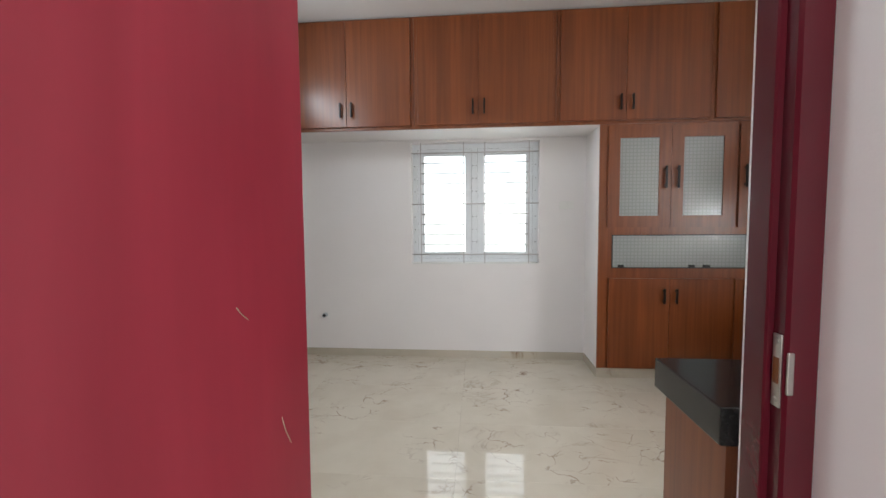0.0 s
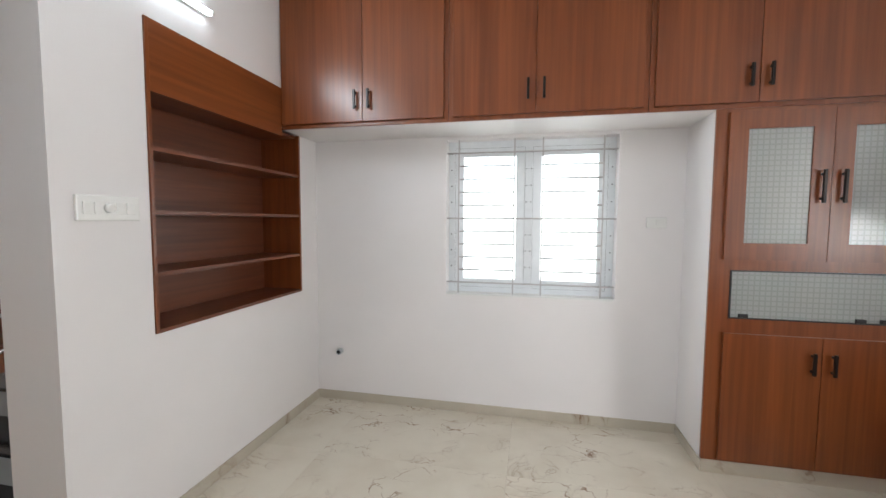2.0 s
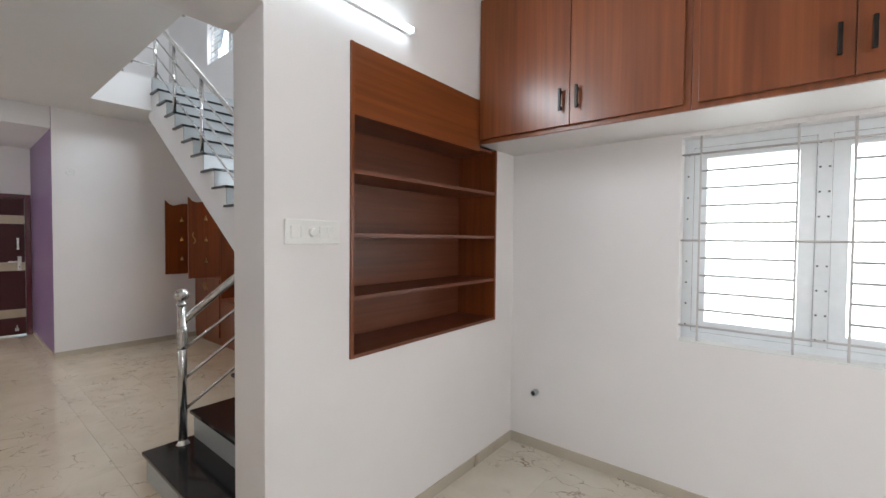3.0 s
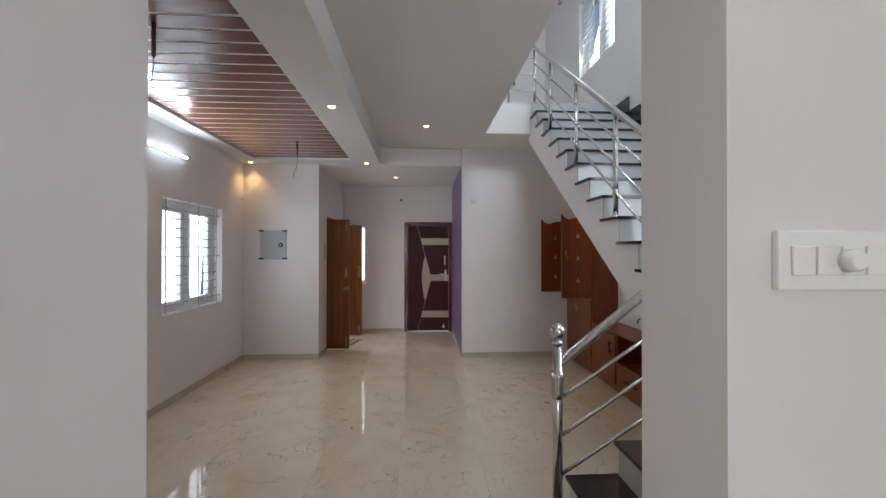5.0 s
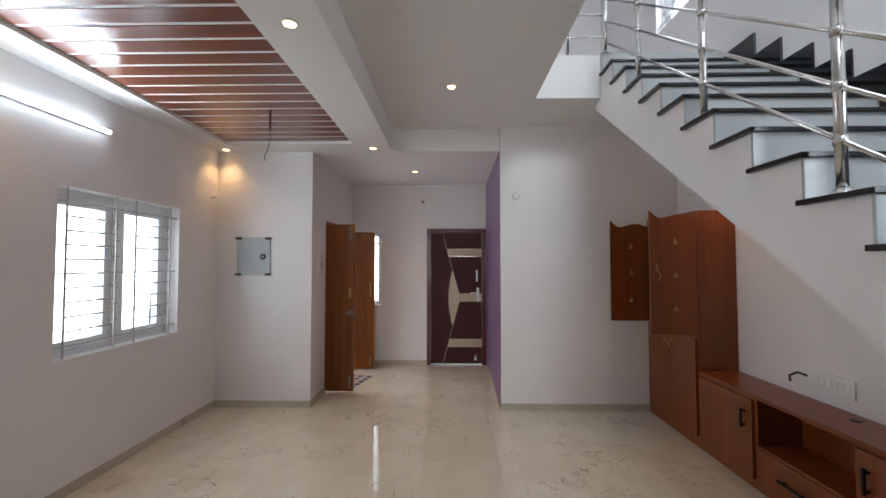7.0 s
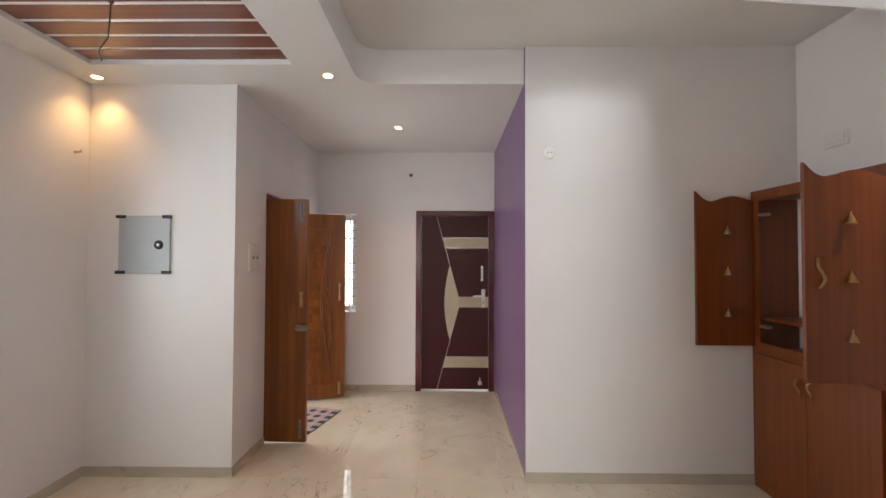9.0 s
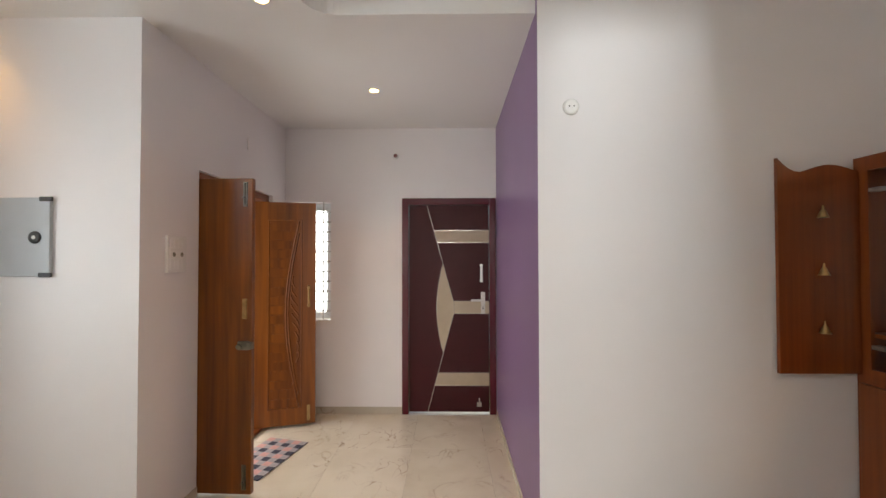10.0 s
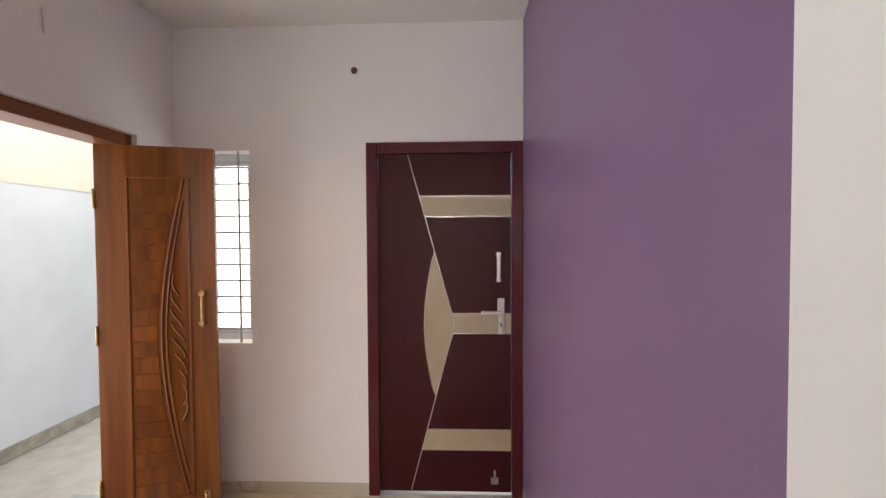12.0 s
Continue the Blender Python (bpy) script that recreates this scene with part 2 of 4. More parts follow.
GRASS = mat("field", (0.10, 0.15, 0.05), 0.9, 0, 1.2, 0.4)
PANE = glass("clear_glass", (0.95, 0.98, 0.97), 0.0)
FROST = glass("checked_glass", (0.76, 0.79, 0.77), 0.17, 0.35, 34)
FROST.node_tree.nodes["Principled BSDF"].inputs["Transmission Weight"].default_value = 0.6
LED = glow("tube_light_glow", (0.72, 0.88, 1.0), 14)
BULB = glow("downlight_glow", (1.0, 0.60, 0.24), 9.0)

# ---- building tools ----
ORIGIN = {}


def box(bm, a, b, bev=0.0):
    """A box between two corners, its edges rounded by bev."""
    lo = [min(p, q) for p, q in zip(a, b)]
    hi = [max(p, q) for p, q in zip(a, b)]
    g = bmesh.ops.create_cube(bm, size=1.0)
    for v in g["verts"]:
        v.co = [l + (c + 0.5) * (h - l) for c, l, h in zip(v.co, lo, hi)]
    if bev:
        edges = list({e for v in g["verts"] for e in v.link_edges})
        bmesh.ops.bevel(bm, geom=edges, offset=bev, segments=2, affect="EDGES", profile=0.5)
    return bm


def boxed(a, b, bev=0.0):
    return box(bmesh.new(), a, b, bev)


def bar(bm, p, q, r, seg=12, r2=None):
    """A round bar from p to q."""
    p, q = Vector(p), Vector(q)
    d = q - p
    m = Matrix.Translation((p + q) / 2) @ d.to_track_quat("Z", "Y").to_matrix().to_4x4()
    g = bmesh.ops.create_cone(bm, cap_ends=True, segments=seg, radius1=r, radius2=r if r2 is None else r2, depth=d.length, matrix=m)
    for v in g["verts"]:
        for f in v.link_faces:
            f.smooth = len(f.verts) == 4
    return bm


def barred(p, q, r, seg=12, r2=None):
    return bar(bmesh.new(), p, q, r, seg, r2)


def lathe(bm, at, profile, axis="z", seg=20):
    """A turned shape: profile rows are (distance along the axis, radius)."""
    ring = []
    for h, r in profile:
        row = []
        for i in range(seg):
            a = 2 * math.pi * i / seg
            c, s = r * math.cos(a), r * math.sin(a)
            o = {"z": (c, s, h), "x": (h, c, s), "y": (c, h, s)}[axis]
            row.append(bm.verts.new([p + q for p, q in zip(at, o)]))
        ring.append(row)
    for a, b in zip(ring, ring[1:]):
        for i in range(seg):
            f = bm.faces.new((a[i], a[(i + 1) % seg], b[(i + 1) % seg], b[i]))
            f.smooth = True
    bm.faces.new(ring[0][::-1])
    bm.faces.new(ring[-1])
    bmesh.ops.recalc_face_normals(bm, faces=bm.faces)
    return bm


def prism(bm, outline, axis, a, b):
    """An outline pushed from a to b along an axis; the outline's pairs are the other two axes in order."""
    def put(p, h):
        return {"x": (h, p[0], p[1]), "y": (p[0], h, p[1]), "z": (p[0], p[1], h)}[axis]
    lo = [bm.verts.new(put(p, a)) for p in outline]
    hi = [bm.verts.new(put(p, b)) for p in outline]
    bm.faces.new(lo)
    bm.faces.new(hi)
    k = len(lo)
    for i in range(k):
        bm.faces.new((lo[i], lo[(i + 1) % k], hi[(i + 1) % k], hi[i]))
    if k > 8:
        bm.normal_update()
        bmesh.ops.triangulate(bm, faces=[f for f in bm.faces if len(f.verts) > 4], ngon_method="EAR_CLIP")
    bmesh.ops.recalc_face_normals(bm, faces=bm.faces)
    return bm


def tube(bm, points, r, seg=8):
    """A bent round rod through points."""
    pts = [Vector(p) for p in points]
    rows = []
    for i, p in enumerate(pts):
        d = (pts[min(i + 1, len(pts) - 1)] - pts[max(i - 1, 0)]).normalized()
        side = d.orthogonal() if abs(d.x) > 0.99 else d.cross(Vector((1, 0, 0)))
        side.normalize()
        up = d.cross(side)
        rows.append([bm.verts.new(p + r * (math.cos(2 * math.pi * k / seg) * side + math.sin(2 * math.pi * k / seg) * up)) for k in range(seg)])
    for a, b in zip(rows, rows[1:]):
        for k in range(seg):
            f = bm.faces.new((a[k], a[(k + 1) % seg], b[(k + 1) % seg], b[k]))
            f.smooth = True
    bm.faces.new(rows[0][::-1])
    bm.faces.new(rows[-1])
    bmesh.ops.recalc_face_normals(bm, faces=bm.faces)
    return bm


def solid(name, bm, material):
    me = bpy.data.meshes.new(name)
    bm.to_mesh(me)
    bm.free()
    for k in material if isinstance(material, (list, tuple)) else (material,):
        me.materials.append(k)
    return me


def structure(name, bm, material, label, category="wall"):
    ob = new(name, solid(name, bm, material))
    ORIGIN[ob] = Vector((0, 0, 0))
    return tagged(ob, label, category, kind="structure")


def thing(name, at, label, category, group="", rz=0.0, kind=""):
    """An Empty at the base of a thing; its parts follow. A turned thing has parts in its own coordinates."""
    ob = new(name)
    ob.empty_display_size = 0.1
    ob.matrix_world = pose(*at, 0, 0, rz)
    ORIGIN[ob] = Vector((0, 0, 0)) if rz else Vector(at)
    return tagged(ob, label, category, group, kind)


def part(name, bm, material, parent, label=""):
    """One mesh under a thing or a part."""
    bmesh.ops.translate(bm, verts=bm.verts, vec=-ORIGIN[parent])
    ob = new(name, solid(name, bm, material))
    ob.parent = parent
    ORIGIN[ob] = ORIGIN[parent]
    return tagged(ob, label)


def single(name, bm, material, label, category, group=""):
    """A thing of one mesh, with its origin at the middle of its base."""
    lo = [min(v.co[i] for v in bm.verts) for i in range(3)]
    hi = [max(v.co[i] for v in bm.verts) for i in range(3)]
    o = Vector(((lo[0] + hi[0]) / 2, (lo[1] + hi[1]) / 2, lo[2]))
    bmesh.ops.translate(bm, verts=bm.verts, vec=-o)
    ob = new(name, solid(name, bm, material))
    ob.location = o
    ORIGIN[ob] = o
    return tagged(ob, label, category, group)


def slab(axis, d0, d1, a, z, holes=()):
    """A wall (axis x or y: the way it faces) or slab (axis z) with real openings; a and z are its spans, holes are (a0, a1, z0, z1)."""
    bm = bmesh.new()
    ca = sorted({*a, *[v for h in holes for v in h[:2]]})
    cz = sorted({*z, *[v for h in holes for v in h[2:]]})
    def put(d, u, w):
        return {"x": (d, u, w), "y": (u, d, w), "z": (u, w, d)}[axis]
    full = {}
    for i in range(len(ca) - 1):
        for j in range(len(cz) - 1):
            mu, mw = (ca[i] + ca[i + 1]) / 2, (cz[j] + cz[j + 1]) / 2
            full[i, j] = not any(h[0] < mu < h[1] and h[2] < mw < h[3] for h in holes)
    verts = {}
    def v(k, i, j):
        if (k, i, j) not in verts:
            verts[k, i, j] = bm.verts.new(put((d0, d1)[k], ca[i], cz[j]))
        return verts[k, i, j]
    for (i, j), on in full.items():
        if not on:
            continue
        for k in (0, 1):
            bm.faces.new((v(k, i, j), v(k, i + 1, j), v(k, i + 1, j + 1), v(k, i, j + 1)))
        for di, dj, e in ((-1, 0, ((i, j), (i, j + 1))), (1, 0, ((i + 1, j), (i + 1, j + 1))), (0, -1, ((i, j), (i + 1, j))), (0, 1, ((i, j + 1), (i + 1, j + 1)))):
            if not full.get((i + di, j + dj)):
                (p, q), (r, s) = e
                bm.faces.new((v(0, p, q), v(0, r, s), v(1, r, s), v(1, p, q)))
    bmesh.ops.recalc_face_normals(bm, faces=bm.faces)
    return bm


# ---- structure ----
KW = (-0.634, 0.610, 0.935, 2.127)
HW = (-6.475, -5.250, 0.910, 2.106)
FW = (0.330, 0.697, 0.914, 2.095)
SW = (-7.45, -6.27, 4.30, 5.50)
TW5 = (-3.05, -2.25, 1.60, 2.80)
H0, H1 = 3.09, 3.49
structure("wall_kitchen_back", slab("y", 4.185, 4.40, (-2.05, 3.30), (0, 3.40), (KW,)), WALL, "white painted kitchen wall behind the window")
# the hole over the counter is invented, out of view, to hold the kitchen fill
structure("wall_kitchen_side", slab("x", 3.10, 3.30, (0.82, 4.185), (0, 3.40), ((1.23, 1.87, 1.1, 2.3),)), WALL, "white painted kitchen side wall")
structure("wall_kitchen_door", slab("y", 0.82, 1.055, (-2.085, 3.10), (0, 3.40), ((-0.50, 0.645, 0, 2.13),)), WALL, "white painted wall with the kitchen's back doorway")
# second hole, on the upper floor, is unseen and added for the stairwell fill
structure("wall_shelf", slab("x", -2.085, -1.737, (2.29, 4.185), (0, 6.3), ((2.66, 3.935, 0.955, 2.44), (2.5, 3.9, 4.25, 5.55))), WALL, "white painted wall pier with a shelf recess")
structure("wall_shelf_backing", slab("x", -2.105, -2.087, (2.60, 3.99), (0.9, 2.5)), WALL, "thin plastered back of the shelf recess")
structure("wall_opening_head", slab("x", -2.085, -1.737, (1.055, 2.29), (2.43, 6.3)), WALL, "white painted head above the wide kitchen opening")
structure("wall_shelf_end", prism(bmesh.new(), [(-1.737, 2.25), (-1.737, 2.29), (-2.085, 2.29)], "z", 0, 2.4295), WALL, "slightly skewed white end of the shelf wall")
structure("wall_kitchen_thick", prism(bmesh.new(), [(0.580, 1.056), (0.640, 1.165), (0.70, 1.22), (3.10, 1.22), (3.10, 1.056)], "z", 0, 3.1), WALL, "thick white wall behind the counter")
structure("wall_recess_return", boxed((1.045, 3.735, 0), (1.085, 4.185, 2.15)), WALL, "white plastered return beside the tall cabinets")
structure("wall_hall_window", slab("y", -1.03, -0.833, (-7.31, -1.85), (0, 3.09), (HW,)), WALL, "white painted hall wall with a grilled window")
structure("wall_hall_end", slab("x", -2.05, -1.85, (-0.833, 0.82), (0, 3.09)), WALL, "white painted hall wall beside the kitchen opening")
structure("wall_panel", slab("x", -7.31, -7.11, (-0.833, 0.238), (0, 3.09)), WALL, "white painted wall that carries the meter panel")
structure("wall_main_door", slab("y", 0.03, 0.238, (-9.23, -7.31), (0, 3.09), ((-8.74, -7.62, 0, 2.12),)), WALL, "white painted foyer wall with the main doorway")
structure("wall_foyer_end", slab("x", -9.23, -9.03, (0.238, 2.50), (0, 3.09), (FW, (1.406, 2.335, 0, 2.13))), WALL, "white painted foyer wall with a door and a narrow window")
_bm = slab("x", -7.31, -7.068, (2.325, 4.25), (0, 3.09))
for _f in _bm.faces:
    _f.material_index = int(_f.normal.y < -0.9)
structure("wall_pier", _bm, (WALL, PURPLE), "white painted wall under the stair landing, purple round its corner")
structure("wall_purple", prism(bmesh.new(), [(-9.03, 2.338), (-7.31, 2.327), (-7.31, 2.50), (-9.03, 2.50)], "z", 0, 3.09), PURPLE, "purple painted foyer accent wall")
structure("wall_stair", slab("y", 4.25, 4.45, (-9.23, -2.087), (0, 6.3), (SW, TW5)), WALL, "tall white painted stairwell wall with an upper window")
structure("wall_upper_far", slab("x", -9.43, -9.23, (0.3, 4.25), (H1, 6.3)), WALL, "white upper floor wall beyond the landing")
structure("wall_upper_side", slab("y", 0.10, 0.30, (-9.43, -1.737), (H1, 6.3)), WALL, "white upper floor wall")
structure("wall_upper_end", slab("x", -2.05, -1.737, (0.30, 1.03), (H1 + 0.02, 6.3)), WALL, "white upper floor end wall")
structure("ceiling_upper", slab("z", 6.30, 6.45, (-9.43, -1.737), (0.10, 4.45)), CEIL, "white ceiling of the upper floor", "ceiling")
structure("ceiling_kitchen", slab("z", 3.10, 3.38, (-1.737, 3.10), (1.03, 4.185)), CEIL, "white painted kitchen ceiling", "ceiling")
structure("ceiling_hall", slab("z", H0, H1, (-9.23, -2.05), (-1.03, 4.25), ((-6.30, -2.05, 2.56, 4.25),)), CEIL, "white hall ceiling slab open at the stairwell", "ceiling")
SL = (-6.81, -2.45, -0.575, 0.752)
structure("ceiling_false", slab("z", 2.83, 3.086, (-7.11, -2.05), (-0.833, 1.13), (SL,)), CEIL, "lowered white false ceiling round a slatted field", "ceiling")
structure("ceiling_false_backing", boxed((SL[0], SL[2], 2.8605), (SL[1], SL[3], 3.08)), CEIL, "white backing above the ceiling slats", "ceiling")
_c = [(-7.11, 1.13)] + [(-7.11 + 0.16 - 0.16 * math.sin(a), 1.13 + 0.16 - 0.16 * math.cos(a)) for a in [math.pi / 2 * k / 8 for k in range(9)]]
structure("ceiling_fillet", prism(bmesh.new(), _c, "z", 2.8305, 3.086), CEIL, "rounded white inner corner of the false ceiling", "ceiling")
structure("ceiling_foyer", slab("z", 2.83, 3.086, (-9.03, -7.11), (0.238, 2.37)), CEIL, "white painted foyer ceiling", "ceiling")
structure("floor", slab("z", -0.15, -0.012, (-9.23, 3.30), (-1.60, 4.45), ((-9.23, -7.31, -1.60, 0.03), (-7.31, -1.40, -1.60, -1.03))), SKIRT, "polished cream marble-look tile floor with brown veins", "floor")
# the utility room behind the kitchen's back door
structure("wall_utility_left", slab("x", -1.40, -1.20, (-1.60, 0.82), (0, 2.9)), WALL, "plain utility room wall")
structure("wall_utility_right", slab("x", 1.60, 1.80, (-1.60, 0.82), (0, 2.9)), WALL, "plain utility room wall")
# the opening here is assumed, made only to pass the fill light
structure("wall_utility_back", slab("y", -1.60, -1.45, (-1.20, 1.60), (0, 2.9), ((-0.65, 0.85, 0.95, 2.25),)), WALL, "plain utility room wall with an added, unseen opening for fill light")
structure("ceiling_utility", slab("z", 2.9, 3.0, (-1.40, 1.80), (-1.60, 0.82)), CEIL, "plain utility room ceiling", "ceiling")
# outdoors
structure("ground", boxed((-600, -600, -0.6), (600, 600, -0.45)), GRASS, "flat green and brown open ground", "ground")
structure("porch_floor", slab("z", -0.30, -0.06, (-13.5, -2.2), (-1.35, -1.03)), PAVING, "pale paved side passage", "floor")
structure("porch_paving", slab("z", -0.30, -0.055, (-13.5, -7.31), (-1.03, 0.03)), PAVING, "pale paved porch", "floor")
structure("wall_compound", slab("y", -1.55, -1.35, (-13.7, -2.0), (-0.45, 1.985)), CONCRETE, "white plastered compound wall")
structure("wall_compound_band", slab("y", -1.56, -1.345, (-13.7, -2.0), (1.986, 2.9)), CREAM, "cream painted upper band of the compound wall")
structure("wall_compound_end", slab("x", -13.7, -13.5, (-1.35, 2.5), (-0.45, 2.4)), CONCRETE, "white plastered compound wall")
structure("doorstep", boxed((-9.0, -0.42, -0.055), (-7.55, 0.03, -0.010), 0.004), STONE, "grey granite doorstep outside the main door", "step")


def skirting(rows):
    """Tile skirting along walls; rows are (x0, y0, x1, y1) strips."""
    for x0, y0, x1, y1 in rows:
        structure("baseboard", boxed((x0, y0, -0.01), (x1, y1, 0.072), 0.001), SKIRT, "cream marble tile skirting along the wall", "baseboard")


e = 0.007
structure("porch_skirting", boxed((-13.5, -1.35, -0.055), (-7.31, -1.338, 0.05), 0.002), STONE_SKIRT, "tan stone skirting along the porch wall", "baseboard")
skirting([
    (-1.737, 4.185 - e, 1.045, 4.185), (-1.737, 2.25, -1.737 + e, 4.178), (1.045 - e, 3.735, 1.045, 4.178),
    (-7.11, -0.833, -2.05, -0.833 + e), (-7.11, -0.826, -7.11 + e, 0.238), (-9.03, 0.238, -8.74, 0.238 + e), (-7.62, 0.238, -7.11 + e, 0.238 + e),
    (-9.03, 0.245, -9.03 + e, 1.406), (-7.068, 2.325, -7.068 + e, 3.96), (-2.05 - e, -0.826, -2.05, 1.055),
    (-2.085, 1.055, -0.51, 1.055 + e)])
structure("skirting_purple", prism(bmesh.new(), [(-9.02, 2.331), (-7.08, 2.319), (-7.08, 2.328), (-9.02, 2.338)], "z", -0.01, 0.05), SKIRT, "low cream tile skirting under the purple wall", "baseboard")

# ---- windows ----


def window(name, axis, d, out, a0, a1, z0, z1, label, ajar=0.0, sashes=2):
    """A white casement window set deep in its wall, with a rod grille on the room side. out: the way outdoors, +1 or -1."""
    def P(a, dd, z):
        return (a, d + out * dd, z) if axis == "y" else (d + out * dd, a, z)
    at = P((a0 + a1) / 2, 0.14, z0)
    w = thing(name, at, label, "window", kind="structure")
    f = 0.05
    fr = slab(axis, d + out * 0.11, d + out * 0.17, (a0, a1), (z0, z1), ((a0 + f, a1 - f, z0 + f, z1 - f),))
    frame_part = part("window_frame", fr, UPVC, w)
    mid = (a0 + a1) / 2
    spans = [(a0 + f, mid), (mid, a1 - f)] if sashes == 2 else [(a0 + f, a1 - f)]
    if sashes == 2:
        part("mullion", boxed(P(mid - 0.03, 0.108, z0 + f), P(mid + 0.03, 0.168, z1 - f), 0.004), UPVC, w)
    for i, (s0, s1) in enumerate(spans):
        g = 0.065 if sashes == 2 else 0.022
        s0, s1 = s0 + (0.03 if i else 0), s1 - (0.03 if sashes == 2 and not i else 0)
        bm = slab(axis, d + out * 0.118, d + out * 0.175, (s0, s1), (z0 + f, z1 - f), ((s0 + g, s1 - g, z0 + f + g, z1 - f - g),))
        pn = boxed(P(s0 + g, 0.142, z0 + f + g), P(s1 - g, 0.147, z1 - f - g))
        if ajar:
            hinge = Vector(P(s1 if i else s0, 0.15, z0))
            turn = Matrix.Translation(hinge) @ Matrix.Rotation(radians(ajar * (1 if i else -1)) * -out, 4, "Z") @ Matrix.Translation(-hinge)
            bmesh.ops.transform(bm, matrix=turn, verts=bm.verts)
            bmesh.ops.transform(pn, matrix=turn, verts=pn.verts)
        sash = part("sash", bm, UPVC, w)
        pane = part("pane", pn, PANE, sash, "clear window glass")
        part("gasket", slab(axis, d + out * 0.1165, d + out * 0.1175, (s0 - 0.006, s1 + 0.006), (z0 + f - 0.006, z1 - f + 0.006), ((s0 + 0.001, s1 - 0.001, z0 + f + 0.001, z1 - f - 0.001),)), BLACK, sash, "thin black rubber gasket")
        pane.visible_shadow = False
    # screw covers along the frame
    dots = bmesh.new()
    for k in range(9):
        z = z0 + 0.09 + k * (z1 - z0 - 0.18) / 8
        for a in (a0 + 0.022, a1 - 0.022) + ((mid - 0.018, mid + 0.018) if sashes == 2 else ()):
            p = P(a, 0.1085 if a in (a0 + 0.022, a1 - 0.022) else 0.1065, z)
            box(dots, [c - 0.004 for c in p], [c + 0.004 for c in p])
    part("screw_covers", dots, BLACK, w)
    # grille rods
    width, height = a1 - a0, z1 - z0
    ups = [a0 + width * k for k in ((0.076, 0.415, 0.581, 0.923) if sashes == 2 else (0.30, 0.78))]
    for a in ups:
        part("grille_bar", boxed(P(a - 0.005, 0.02, z0), P(a + 0.005, 0.03, z1)), GRILLE, w)
    for k in range(11):
        z = z1 - height * (0.083 + 0.0836 * k)
        if k in (0, 5, 10) or sashes == 1:
            part("grille_rod", barred(P(a0, 0.031, z), P(a1, 0.031, z), 0.006, 6), GRILLE, w)
        else:
            for p, q in ((ups[0], ups[1]), (ups[2], ups[3])):
                part("grille_rod", barred(P(p, 0.031, z), P(q, 0.031, z), 0.006, 6), GRILLE, w)
    part("window_sill", boxed(P(a0, 0.0, z0 + 0.001), P(a1, 0.11, z0 + 0.012)), WHITE_IN, w)
    return w


window("window_1", "y", 4.185, 1, *KW, "white framed casement window with a thin rod grille")
window("window_2", "y", -0.833, -1, *HW, "white framed hall window behind a rod grille")
window("window_3", "x", -9.03, -1, *FW, "narrow white foyer window with a rod grille", 0, 1)
window("window_4", "y", 4.25, 1, *SW, "white stairwell window high on the wall with a rod grille")

window("window_5", "y", 4.25, 1, *TW5, "white window at the turn of the stairs with a rod grille")

# ---- kitchen ----


def pull(parent, x, y, z, dx=0, dy=-1, length=0.11, material=DARKMETAL, upright=True, along=(1, 0, 0)):
    """A flat bar handle on two feet, standing off the face at x, y."""
    bm = bmesh.new()
    ox, oy = dx * 0.028, dy * 0.028
    ax = (0, 0, 1) if upright else along
    side = 0.008
    c = Vector((x + ox, y + oy, z))
    h = Vector(ax) * length / 2
    lo, hi = c - h, c + h
    box(bm, [a - side for a in lo], [a + side for a in hi], 0.003)
    for s in (-0.8, 0.8):
        p = c + h * s
        box(bm, (p.x - 0.006, p.y - 0.006, p.z - 0.006), (p.x + 0.006 - ox, p.y + 0.006 - oy, p.z + 0.006), 0)
    return part("handle", bm, material, parent, "dark metal bar handle")


def shutter(cab, x0, x1, z0, z1, y, hx=None, hz=None, pane=False, length=0.11, material=LAMINATE):
    """A cabinet door whose face looks towards -y."""
    if pane:
        s = 0.095
        bm = slab("y", y, y + 0.02, (x0, x1), (z0, z1), ((x0 + s, x1 - s, z0 + s, z1 - s),))
        d = part("door", bm, material, cab)
        part("pane", boxed((x0 + s, y + 0.008, z0 + s), (x1 - s, y + 0.012, z1 - s)), FROST, d, "checked frosted glass")
    else:
        d = part("door", boxed((x0, y, z0), (x1, y + 0.019, z1), 0.002), material, cab)
    if hx is not None:
        pull(d, hx, y, hz, length=length)
    return d


YF = 3.72
LOFT = [(-1.737, -0.525, -1.116), (-0.525, 0.675, 0.027), (0.675, 1.91, 1.237), (1.91, 3.10, 2.45)]
